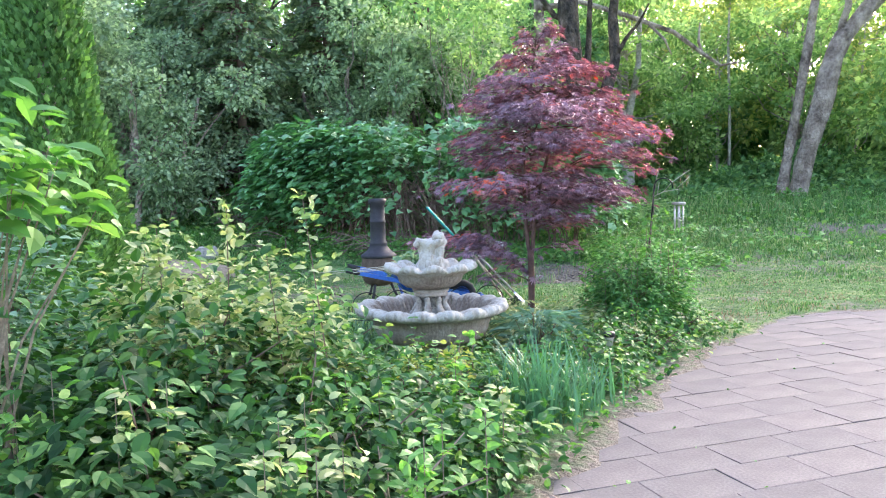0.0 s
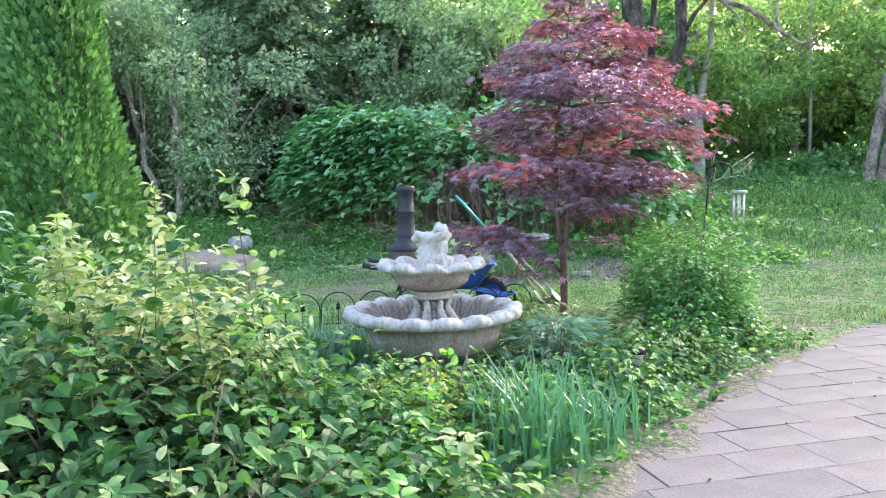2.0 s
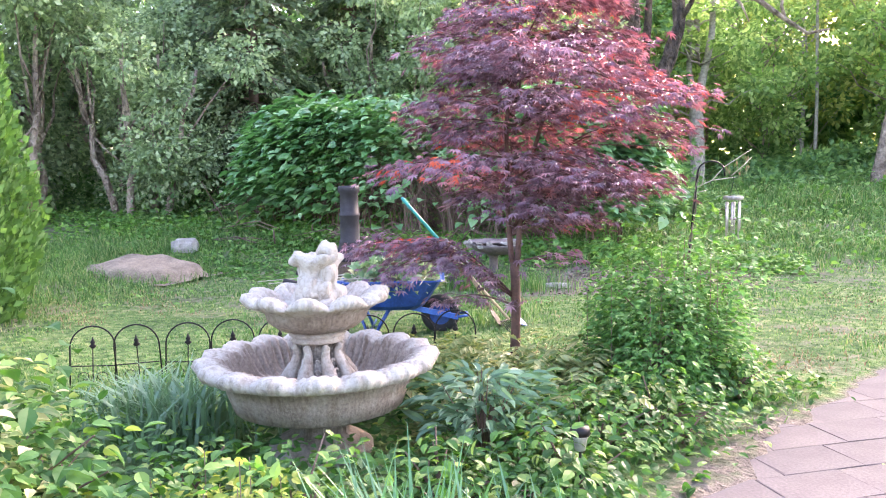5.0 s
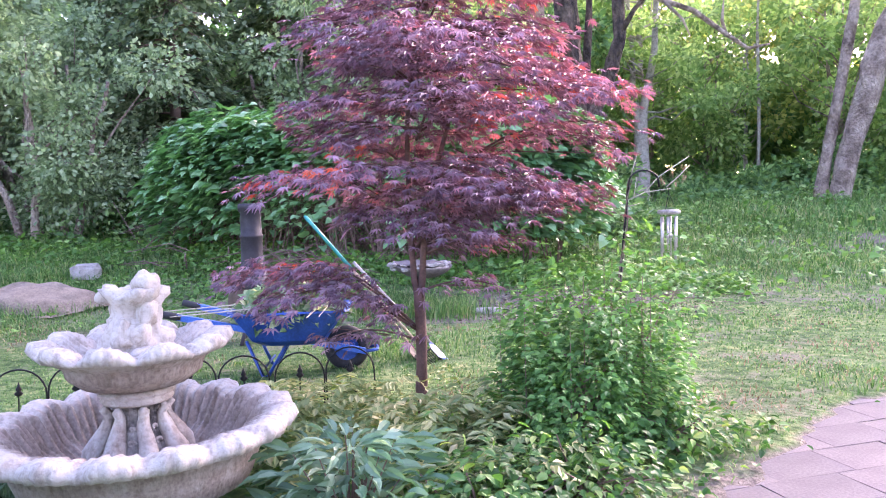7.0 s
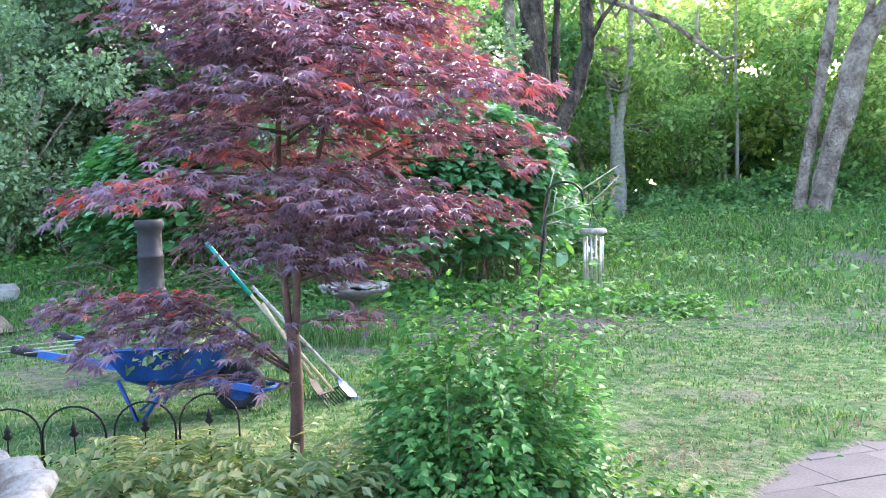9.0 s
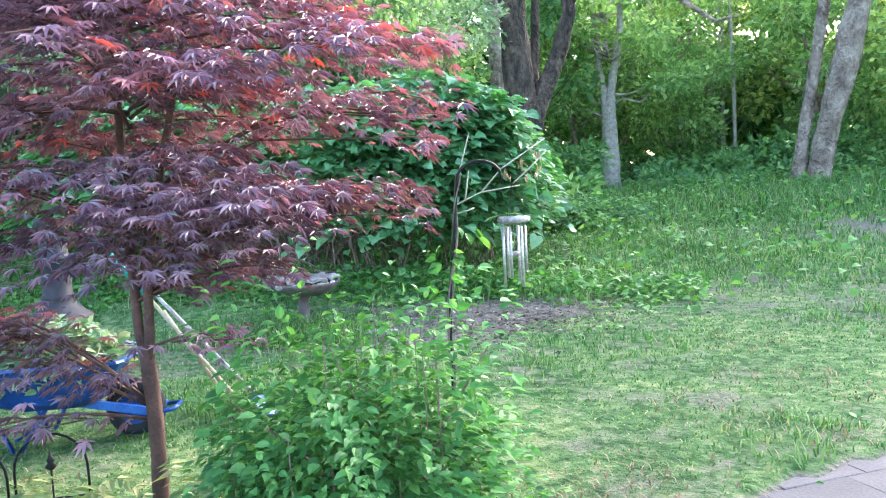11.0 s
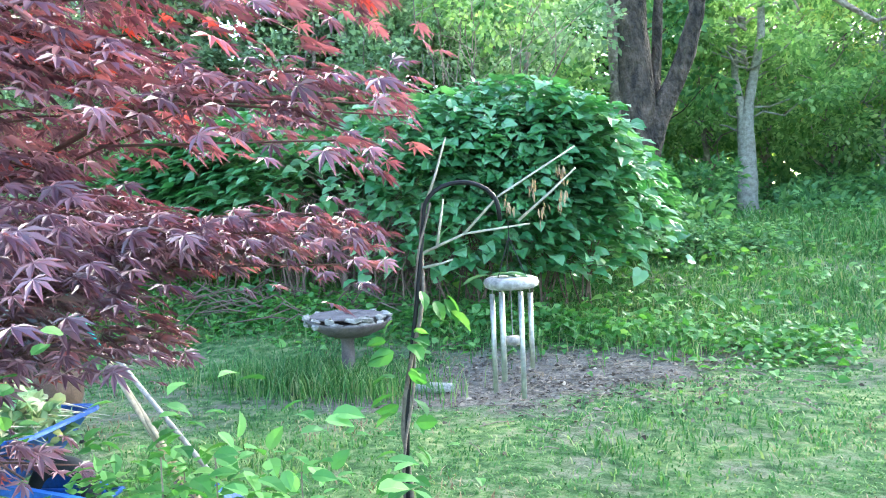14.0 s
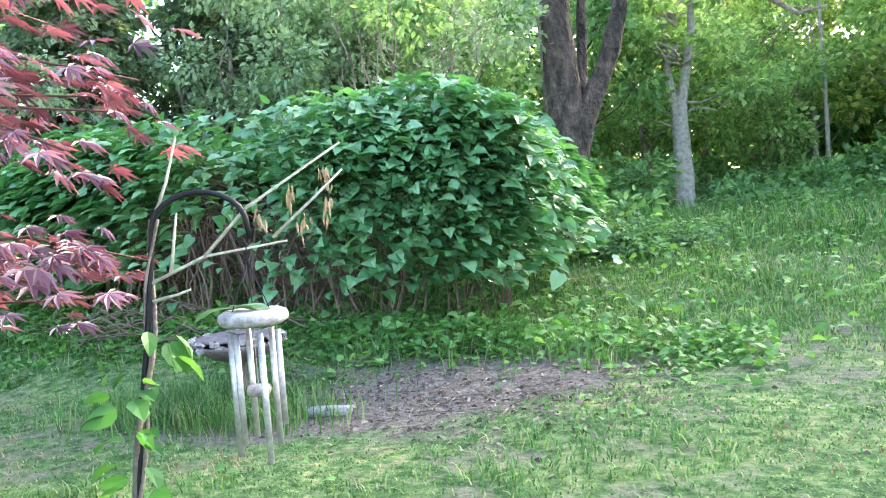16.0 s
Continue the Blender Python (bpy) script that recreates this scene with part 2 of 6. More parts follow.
def stone_fountain():
    """White-painted cast stone, worn to tan in the flutes and under the bowls."""
    m, nt, b = nodes_of("painted_cast_stone")
    n1, n2 = noise_node(nt, 7.0, 6.0, 0.7), noise_node(nt, 55.0, 4.0)
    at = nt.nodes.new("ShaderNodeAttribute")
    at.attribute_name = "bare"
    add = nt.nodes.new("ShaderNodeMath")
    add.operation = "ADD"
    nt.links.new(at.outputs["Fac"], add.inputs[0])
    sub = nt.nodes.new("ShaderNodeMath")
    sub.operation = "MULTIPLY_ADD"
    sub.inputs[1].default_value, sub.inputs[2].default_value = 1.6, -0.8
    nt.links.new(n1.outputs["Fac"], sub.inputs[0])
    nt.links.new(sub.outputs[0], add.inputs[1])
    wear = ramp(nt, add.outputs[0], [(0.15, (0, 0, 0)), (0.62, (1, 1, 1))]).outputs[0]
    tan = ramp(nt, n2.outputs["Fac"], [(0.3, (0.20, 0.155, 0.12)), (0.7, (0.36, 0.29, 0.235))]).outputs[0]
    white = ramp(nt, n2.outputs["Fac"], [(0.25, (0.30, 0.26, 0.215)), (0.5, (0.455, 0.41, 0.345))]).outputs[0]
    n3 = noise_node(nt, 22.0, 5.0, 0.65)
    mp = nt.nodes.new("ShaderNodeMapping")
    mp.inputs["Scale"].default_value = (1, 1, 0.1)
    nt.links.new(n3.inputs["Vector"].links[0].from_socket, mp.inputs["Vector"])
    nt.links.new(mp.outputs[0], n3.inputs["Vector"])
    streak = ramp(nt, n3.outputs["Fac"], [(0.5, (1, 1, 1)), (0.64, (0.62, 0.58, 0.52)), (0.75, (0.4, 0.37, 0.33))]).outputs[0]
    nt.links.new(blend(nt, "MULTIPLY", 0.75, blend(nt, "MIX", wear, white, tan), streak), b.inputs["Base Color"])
    b.inputs["Roughness"].default_value = 0.85
    bump(nt, b, n2.outputs["Fac"], 0.6, 0.008)
    return m


M_STONE = stone_fountain()
# the column's stone, mottled darker than the carving in front of it
M_DARKSTONE = surface("dark_mottled_cast_stone", [(0.35, (0.07, 0.06, 0.05)), (0.5, (0.22, 0.19, 0.16)), (0.7, (0.40, 0.355, 0.30))], 16.0, 70.0, 0.95, 0, 0.7, 0.008)


def lawn_soil():
    """Turf with bare, raked soil where the ground is trodden."""
    m, nt, b = nodes_of("lawn_and_soil")
    n1, n2, n3 = noise_node(nt, 0.9, 5.0), noise_node(nt, 9.0, 7.0), noise_node(nt, 26.0, 6.0)
    green = ramp(nt, n2.outputs["Fac"], [(0.34, (0.038, 0.085, 0.027)), (0.5, (0.10, 0.182, 0.06)), (0.66, (0.245, 0.29, 0.13))]).outputs[0]
    wide = ramp(nt, n1.outputs["Fac"], [(0.34, (0.55, 0.66, 0.56)), (0.5, (0.95, 0.97, 0.9)), (0.66, (1.6, 1.3, 1.25))]).outputs[0]
    green = blend(nt, "MULTIPLY", 1.0, green, wide)
    soil = ramp(nt, n3.outputs["Fac"], [(0.3, (0.10, 0.084, 0.068)), (0.5, (0.17, 0.145, 0.12)), (0.72, (0.275, 0.238, 0.195))]).outputs[0]
    at = nt.nodes.new("ShaderNodeAttribute")
    at.attribute_name = "bare"
    mul = nt.nodes.new("ShaderNodeMath")
    mul.operation = "MULTIPLY_ADD"
    mul.inputs[1].default_value, mul.inputs[2].default_value = 1.4, -0.7
    nt.links.new(n2.outputs["Fac"], mul.inputs[0])
    add = nt.nodes.new("ShaderNodeMath")
    nt.links.new(at.outputs["Fac"], add.inputs[0])
    nt.links.new(mul.outputs[0], add.inputs[1])
    f = ramp(nt, add.outputs[0], [(0.22, (0, 0, 0)), (0.85, (1, 1, 1))]).outputs[0]
    nt.links.new(blend(nt, "MIX", f, green, soil), b.inputs["Base Color"])
    b.inputs["Roughness"].default_value = 0.95
    b.inputs["Specular IOR Level"].default_value = 0.2
    bump(nt, b, n3.outputs["Fac"], 1.0, 0.05)
    return m


M_LAWN = lawn_soil()

# ---- mesh helpers ----
rng = np.random.default_rng(7)


def mesh_of(name, V, F, material, smooth=False):
    """A mesh from numpy vertices and faces (arrays of triangles or quads, or a list of such arrays)."""
    V = np.asarray(V, dtype=np.float32).reshape(-1, 3)
    groups = [np.asarray(f, dtype=np.int32) for f in (F if isinstance(F, list) else [F]) if len(f)]
    loops = np.concatenate([g.ravel() for g in groups])
    sizes = np.concatenate([np.full(len(g), g.shape[1], dtype=np.int32) for g in groups])
    me = bpy.data.meshes.new(name)
    me.vertices.add(len(V))
    me.vertices.foreach_set("co", V.ravel())
    me.loops.add(len(loops))
    me.loops.foreach_set("vertex_index", loops)
    me.polygons.add(len(sizes))
    me.polygons.foreach_set("loop_start", np.concatenate([[0], np.cumsum(sizes)[:-1]]).astype(np.int32))
    me.polygons.foreach_set("use_smooth", np.full(len(sizes), smooth))
    me.materials.append(material)
    me.update(calc_edges=True)
    me.validate()
    return me


def dense(path, radii, n=26):
    """The same bar with more rings, so that its bark can be lumpy."""
    P, R = np.asarray(path, float), np.asarray(radii, float)
    s = np.linspace(0, len(P) - 1, n)
    k = np.arange(len(P))
    return np.stack([np.interp(s, k, P[:, i]) for i in range(3)], -1), np.interp(s, k, R) * (1 + 0.07 * np.sin(s * 9.0) * np.sin(s * 3.7))


def thing(name, at, label, category, group="", kind=""):
    """The Empty at a thing's base that carries its parts."""
    e = new(name)
    e.location = at
    e.empty_display_size = 0.1
    return tagged(e, label, category, group, kind)


def part(name, V, F, material, parent, label="", smooth=False):
    """One mesh part, its vertices given in its thing's own space."""
    ob = new(name, mesh_of(name, V, F, material, smooth))
    ob.parent = parent
    return tagged(ob, label)


def join(pieces):
    """Joins (V, F) pairs with faces of one size each into one pair."""
    Vs, Fs, n = [], {}, 0
    for V, F in pieces:
        V = np.asarray(V, dtype=float).reshape(-1, 3)
        for f in (F if isinstance(F, list) else [F]):
            f = np.asarray(f)
            if len(f):
                Fs.setdefault(f.shape[1], []).append(f + n)
        Vs.append(V)
        n += len(V)
    return np.concatenate(Vs), [np.concatenate(v) for v in Fs.values()]


def tube(path, radii, sides=8, knots=0.0):
    """A swept round bar with closed ends; knots roughen its outline."""
    P = np.asarray(path, dtype=float)
    R = np.broadcast_to(np.asarray(radii, dtype=float), (len(P),))
    T = np.gradient(P, axis=0)
    T /= np.linalg.norm(T, axis=1)[:, None] + 1e-9
    up = np.array([0.0, 0.0, 1.0]) if abs(T[0][2]) < 0.9 else np.array([1.0, 0.0, 0.0])
    rings = []
    for p, r, t in zip(P, R, T):
        a = np.cross(t, up)
        a /= np.linalg.norm(a) + 1e-9
        b = np.cross(t, a)
        up = np.cross(a, t)
        ang = np.linspace(0, 2 * np.pi, sides, endpoint=False)
        rr = r * (1 + knots * rng.uniform(-1, 1, sides))
        rings.append(p + (np.cos(ang) * rr)[:, None] * a + (np.sin(ang) * rr)[:, None] * b)
    V = np.concatenate(rings + [P[:1], P[-1:]])
    n = len(P)
    i, j = np.meshgrid(np.arange(n - 1), np.arange(sides), indexing="ij")
    k = (j + 1) % sides
    Q = np.stack([i * sides + j, i * sides + k, (i + 1) * sides + k, (i + 1) * sides + j], -1).reshape(-1, 4)
    s = np.arange(sides)
    caps = np.concatenate([np.stack([np.full(sides, n * sides), (s + 1) % sides, s], -1),
                           np.stack([np.full(sides, n * sides + 1), (n - 1) * sides + s, (n - 1) * sides + (s + 1) % sides], -1)])
    return V, [Q, caps]


def lathe(profile, sides=48, wave=None):
    """A turned body from (radius, height) pairs; wave(angle, step) scales the radius and lifts the height."""
    P = np.asarray(profile, dtype=float)
    ang = np.linspace(0, 2 * np.pi, sides, endpoint=False)
    V = []
    for s, (r, z) in enumerate(P):
        rr, zz = np.full(sides, r), np.full(sides, z)
        if wave:
            mul, lift = wave(ang, s)
            rr, zz = rr * mul, zz + lift
        V.append(np.stack([rr * np.cos(ang), rr * np.sin(ang), zz], -1))
    n = len(P)
    i, j = np.meshgrid(np.arange(n - 1), np.arange(sides), indexing="ij")
    k = (j + 1) % sides
    Q = np.stack([i * sides + j, i * sides + k, (i + 1) * sides + k, (i + 1) * sides + j], -1).reshape(-1, 4)
    return np.concatenate(V), Q


def box(x0, x1, y0, y1, z0, z1, b=0.0):
    """A block whose upper and side edges are bevelled by b."""
    if b <= 0:
        V = [(x, y, z) for z in (z0, z1) for x, y in ((x0, y0), (x1, y0), (x1, y1), (x0, y1))]
        F = [(3, 2, 1, 0), (4, 5, 6, 7), (0, 1, 5, 4), (1, 2, 6, 5), (2, 3, 7, 6), (3, 0, 4, 7)]
        return np.array(V, float), np.array(F)
    rings = [(0, z0), (0, z1 - b), (b, z1)]
    V = []
    for d, z in rings:
        c = b if d == 0 else b * 0.5
        xa, xb, ya, yb = x0 + d, x1 - d, y0 + d, y1 - d
        V += [(xa + c, ya, z), (xb - c, ya, z), (xb, ya + c, z), (xb, yb - c, z), (xb - c, yb, z), (xa + c, yb, z), (xa, yb - c, z), (xa, ya + c, z)]
    Q = [(r * 8 + i, r * 8 + (i + 1) % 8, r * 8 + 8 + (i + 1) % 8, r * 8 + 8 + i) for r in range(2) for i in range(8)]
    O = [tuple(range(16, 24)), tuple(range(7, -1, -1))]
    return np.array(V, float), [np.array(Q), np.array(O)]


# leaf templates: x across, y along the leaf, z up from it
LEAF_QUADS = np.array([(0, 1, 2, 8), (8, 2, 3, 4), (0, 8, 6, 7), (8, 4, 5, 6)])
OVATE = (np.array([(0, 0, 0), (-.2, .13, .05), (-.31, .38, .08), (-.23, .7, .03), (0, 1, -.17), (.23, .7, .03), (.31, .38, .08), (.2, .13, .05), (0, .42, 0)]), LEAF_QUADS)
HEART = (np.array([(0, .06, 0), (-.24, -.03, .03), (-.43, .22, .08), (-.3, .62, .02), (0, 1, -.24), (.3, .62, .02), (.43, .22, .08), (.24, -.03, .03), (0, .4, 0)]), LEAF_QUADS)
LANCE = (OVATE[0] * (0.5, 1, 1.2), LEAF_QUADS)
NARROW = (np.array([(0, 0, 0), (-.12, .4, .03), (0, 1, -.1), (.12, .4, .03)]), np.array([(0, 1, 2, 3)]))
TUFT = (np.array([(0, 0, 0), (-.34, .5, .1), (.02, 1, -.1), (.34, .46, -.05)]), np.array([(0, 1, 2, 3)]))


def palmate():
    V, F = [(0, 0, 0)], []
    for a, l in ((-112, .5), (-68, .8), (-30, .96), (0, 1.05), (30, .96), (68, .8), (112, .5)):
        c, s = math.cos(radians(a)), math.sin(radians(a))
        n = len(V)
        for u, w, z in ((.46, -.11, .02), (1.0, 0, -.2), (.46, .11, .02)):
            V.append((l * (u * s + w * c), l * (u * c - w * s), z * l))
        F.append((0, n, n + 1, n + 2))
    return np.array(V), np.array(F)


PALM = palmate()


def strew(shape, P, Y, size, lean=0.5, normal=None):
    """Leaves of one shape at points P, along Y, facing up by and large."""
    P, Y = np.asarray(P, float), np.asarray(Y, float)
    n = len(P)
    Y = Y / (np.linalg.norm(Y, axis=1)[:, None] + 1e-9)
    N = np.tile([0.0, 0.0, 1.0], (n, 1)) if normal is None else np.asarray(normal, float)
    N = N + rng.normal(0, lean, (n, 3))
    X = np.cross(Y, N)
    X /= np.linalg.norm(X, axis=1)[:, None] + 1e-9
    Z = np.cross(X, Y)
    S = np.broadcast_to(np.asarray(size, float), (n,))[:, None, None]
    T, F = shape
    V = P[:, None] + S * (T[None, :, :1] * X[:, None] + T[None, :, 1:2] * Y[:, None] + T[None, :, 2:] * Z[:, None])
    k = len(T)
    return V.reshape(-1, 3), (F[None] + (np.arange(n) * k)[:, None, None]).reshape(-1, F.shape[1])


def blades(P, height, width, splay, curl=0.5):
    """Bent, tapering blades that stand at P."""
    n = len(P)
    h = np.broadcast_to(np.asarray(height, float), (n,))
    a, w = rng.uniform(0, 2 * np.pi, n), np.broadcast_to(np.asarray(width, float), (n,))
    out = np.stack([np.cos(a), np.sin(a), np.zeros(n)], -1)
    side = np.stack([-np.sin(a), np.cos(a), np.zeros(n)], -1) * w[:, None] / 2
    s = rng.uniform(0.2, 1.0, n) * splay
    m = P + out * (s * h * 0.45)[:, None] + np.array([0, 0, 1.0]) * (h * 0.6)[:, None]
    t = P + out * (s * h * (1 + curl))[:, None] + np.array([0, 0, 1.0]) * (h * (1 - 0.35 * s * curl))[:, None]
    V = np.stack([P - side, P + side, m + side * 0.8, m - side * 0.8, t], 1).reshape(-1, 3)
    b = (np.arange(n) * 5)[:, None]
    return V, [np.array([[0, 1, 2, 3]]) + b, np.array([[3, 2, 4]]) + b]


def round_dirs(n, flat=1.0):
    D = rng.normal(0, 1, (n, 3))
    D[:, 2] *= flat
    return D / np.linalg.norm(D, axis=1)[:, None]


def smoothstep(a, b, v):
    u = np.clip((np.asarray(v, float) - a) / (b - a), 0, 1)
    return u * u * (3 - 2 * u)


# ---- the lie of the land ----
LOW = -0.13
EDGE = [(-1.0, -3.0), (0.75, 1.6), (1.40, 3.65), (2.03, 5.6), (2.42, 6.65), (3.02, 7.9), (3.55, 8.75), (4.0, 9.12), (4.8, 9.3), (9.0, 9.9)]


def edge_x(y):
    """Where the paving begins, going right, at y."""
    e = np.array(EDGE)
    return np.interp(y, e[:, 1], e[:, 0])


def land(x, y):
    x, y = np.asarray(x, float), np.asarray(y, float)
    rise = 0.068 * (np.sqrt((y - 14.0) ** 2 + 4.0) + (y - 14.0)) / 2
    left = 0.10 * np.clip(-x - 3.5, 0, 6) * smoothstep(7, 12, y)
    lump = 0.03 * np.sin(x * 1.3 + 0.7) * np.sin(y * 0.9) * smoothstep(9.5, 13, y)
    bank = np.interp(x, [-9, -7, -5, -4, -2, 0, 1.2, 3], [0.05, 0.15, 0.36, 0.40, 0.32, 0.21, 0.13, 0.0]) * smoothstep(12.3, 14.3, y)
    return LOW + np.minimum(rise, 2.2) + left + lump + bank


def bare(x, y):
    """1 where the lawn is worn down to soil."""
    x, y = np.asarray(x, float), np.asarray(y, float)
    u, v = (x - 1.15) * 0.83 + (y - 12.75) * 0.56, (y - 12.75) * 0.83 - (x - 1.15) * 0.56
    a = 1.25 * (1 - (u / 2.5) ** 2 - (v / 0.95) ** 2)
    b = 1 - ((x + 0.6) / 1.1) ** 2 - ((y - 11.95) / 0.3) ** 2
    c = 1 - ((x - 7.0) / 2.6) ** 2 - ((y - 19.0) / 2.2) ** 2
    d = 1 - ((x - 3.1) / 0.9) ** 2 - ((y - 10.1) / 0.35) ** 2
    rough = np.sin(x * 4.3 + 1.9 * np.sin(y * 3.1)) * np.sin(y * 5.2 + 1.4 * np.sin(x * 2.7)) + 0.6 * np.sin(x * 11.0 + y * 7.0) * np.sin(y * 13.0 - x * 5.0)
    e = 0.22 + 0.28 * np.sin(x * 0.9 + 0.6) * np.sin(y * 1.1 + 0.4 * x)
    strip = 0.75 * np.exp(-((x - edge_x(y) + 0.05) / 0.28) ** 2) * (1 - smoothstep(7.0, 8.2, y))
    return np.clip(np.maximum.reduce([a * 1.1, b * 0.8, c * 0.8, d * 0.5, e * (y > 8)]) + 0.27 * rough * (y > 8) + strip, 0, 1)


def spread(lo, hi, near0, near1, fine, coarse):
    return np.unique(np.round(np.concatenate([np.linspace(lo, near0, coarse), np.arange(near0, near1, fine), np.linspace(near1, hi, coarse)]), 4))


gx, gy = spread(-400, 400, -9, 10, 0.1, 28), spread(-60, 600, -3, 26, 0.12, 28)
GX, GY = np.meshgrid(gx, gy, indexing="ij")
wig = 0.03 * np.sin(GY * 5.1) + 0.03 * np.sin(GY * 11.3 + 1.0) + 0.03 * np.sin(GX * 9.0 + GY * 3.0)
paved = (GX > edge_x(GY) + wig) & (GY < 9.2 + 0.14 * np.clip(GX - 4.0, 0, 9) + wig) & (GY > -2.9) & (GX < 8.5)
GZ = np.where(paved, LOW - 0.0045, land(GX, GY) + 0.004 * (GY < 9.9))
gi, gj = np.meshgrid(np.arange(len(gx) - 1), np.arange(len(gy) - 1), indexing="ij")
base = gi * len(gy) + gj
ground = new("ground", mesh_of("ground", np.stack([GX, GY, GZ], -1), np.stack([base, base + len(gy), base + len(gy) + 1, base + 1], -1).reshape(-1, 4), M_LAWN, True))
tagged(ground, "patchy green lawn with worn bare soil", "ground", kind="structure")
att = ground.data.attributes.new("bare", "FLOAT", "POINT")
att.data.foreach_set("value", np.where(paved, 1.0, bare(GX, GY)).astype(np.float32).ravel())

# ---- fountain ----
def shell_wave(lobes, amp, lift, flutes, start, last):
    def wave(ang, s):
        k = np.clip((s - start) / max(last - start, 1), 0, 1) if s >= start else 0.0
        scallop = np.abs(np.cos(ang * lobes / 2)) - 0.55
        ribs = 0.034 if last < s < last + 5 else (0.007 if s >= start else 0.002)
        return 1 + k * amp * scallop + ribs * (k > 0.15) * np.cos(ang * flutes), k * k * lift * scallop
    return wave


def fountain(at):
    f = thing("fountain", at, "white painted two-tier stone garden fountain with scalloped bowls", "fountain")

    def shell(name, prof, lobes, amp, lift, flutes, start, rim, tan, z, label="", stone=M_STONE):
        V, Q = lathe(prof, 448, shell_wave(lobes, amp, lift, flutes, start, rim))
        V[:, 2] += z
        V += rng.normal(0, 0.0012, V.shape)
        ob = part(name, V, Q, stone, f, label, True)
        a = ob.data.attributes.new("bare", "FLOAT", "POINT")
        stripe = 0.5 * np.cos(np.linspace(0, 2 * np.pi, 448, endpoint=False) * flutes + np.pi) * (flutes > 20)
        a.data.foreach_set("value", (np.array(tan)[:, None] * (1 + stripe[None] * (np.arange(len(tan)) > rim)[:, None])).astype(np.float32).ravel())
        return ob

    shell("pedestal", [(0.02, 0.0), (0.27, 0.0), (0.27, 0.05), (0.23, 0.08), (0.15, 0.12), (0.14, 0.2), (0.2, 0.25)], 8, 0.0, 0.0, 16, 99, 100, [.5] * 7, 0.0)
    prof = [(0.10, 0.22), (0.34, 0.235), (0.43, 0.27), (0.465, 0.36), (0.485, 0.435), (0.54, 0.452), (0.595, 0.468), (0.61, 0.498), (0.59, 0.526), (0.54, 0.534), (0.48, 0.515), (0.44, 0.46), (0.39, 0.38), (0.31, 0.33), (0.16, 0.315), (0.0, 0.315)]
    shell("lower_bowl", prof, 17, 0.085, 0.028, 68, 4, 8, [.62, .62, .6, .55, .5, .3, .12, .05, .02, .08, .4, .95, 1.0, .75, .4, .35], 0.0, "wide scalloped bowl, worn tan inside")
    shell("column", [(0.0, 0.31), (0.15, 0.315), (0.165, 0.35), (0.14, 0.42), (0.10, 0.50), (0.085, 0.57), (0.10, 0.60), (0.125, 0.615), (0.125, 0.645), (0.09, 0.66), (0.0, 0.67)], 8, 0.0, 0.0, 8, 99, 100, [.3, .3, .3, .35, .4, .45, .5, .5, .5, .5, .5], 0.0, "carved column, mottled dark between its acanthus leaves", M_DARKSTONE)
    def carved(name, P, radii):
        ob = part(name, *tube(P, radii, 8, 0.22), M_STONE, f, "", True)
        a = ob.data.attributes.new("bare", "FLOAT", "POINT")
        a.data.foreach_set("value", rng.uniform(0.05, 0.5, len(ob.data.vertices)).astype(np.float32))

    for k in range(8):
        a = 2 * math.pi * k / 8
        P = [(r * math.cos(a), r * math.sin(a), z) for r, z in ((0.165, 0.32), (0.18, 0.36), (0.168, 0.41), (0.14, 0.46), (0.115, 0.51), (0.105, 0.55), (0.125, 0.575), (0.115, 0.59))]
        carved("acanthus_leaf", P, [0.036, 0.046, 0.042, 0.034, 0.026, 0.02, 0.022, 0.01])
        b = a + math.pi / 8
        for z, r, q in ((0.35, 0.168, 0.02), (0.40, 0.155, 0.018), (0.45, 0.128, 0.015), (0.50, 0.106, 0.012)):
            t = np.linspace(0, 5.0, 9)
            rr = q * (1 - t / 7)
            ang = b + rr * np.cos(t) / r
            carved("scroll", np.stack([r * np.cos(ang), r * np.sin(ang), z + rr * np.sin(t)], -1), np.linspace(0.007, 0.004, 9))
    V, Q = lathe([(0.09, 0.592), (0.13, 0.595), (0.14, 0.607), (0.13, 0.618), (0.145, 0.63), (0.15, 0.642), (0.13, 0.652), (0.09, 0.655)], 48)
    ob = part("collar", V, Q, M_STONE, f, "moulded ring under the upper bowl", True)
    a = ob.data.attributes.new("bare", "FLOAT", "POINT")
    a.data.foreach_set("value", np.full(len(V), 0.45, dtype=np.float32))
    up = [(0.05, 0.645), (0.12, 0.65), (0.20, 0.67), (0.25, 0.71), (0.265, 0.755), (0.31, 0.785), (0.355, 0.80), (0.368, 0.818), (0.35, 0.838), (0.30, 0.842), (0.245, 0.80), (0.16, 0.745), (0.0, 0.735)]
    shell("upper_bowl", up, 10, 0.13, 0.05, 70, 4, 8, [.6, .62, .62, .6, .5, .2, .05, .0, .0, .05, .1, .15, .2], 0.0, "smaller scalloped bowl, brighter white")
    # the crowning ornament: a weathered, lumpy cast group on a splayed foot
    fin = [(0.0, 0.73), (0.19, 0.735), (0.185, 0.765), (0.145, 0.80), (0.125, 0.83), (0.118, 0.86), (0.105, 0.89), (0.092, 0.92), (0.088, 0.95), (0.098, 0.98), (0.112, 1.01), (0.112, 1.035), (0.085, 1.05), (0.03, 1.04), (0.0, 1.03)]
    V, Q = lathe(fin, 96)
    n = np.array([noise.noise(Vector(v) * 13.0) + 0.55 * noise.noise(Vector(v) * 31.0 + Vector((5, 2, 1))) for v in V])
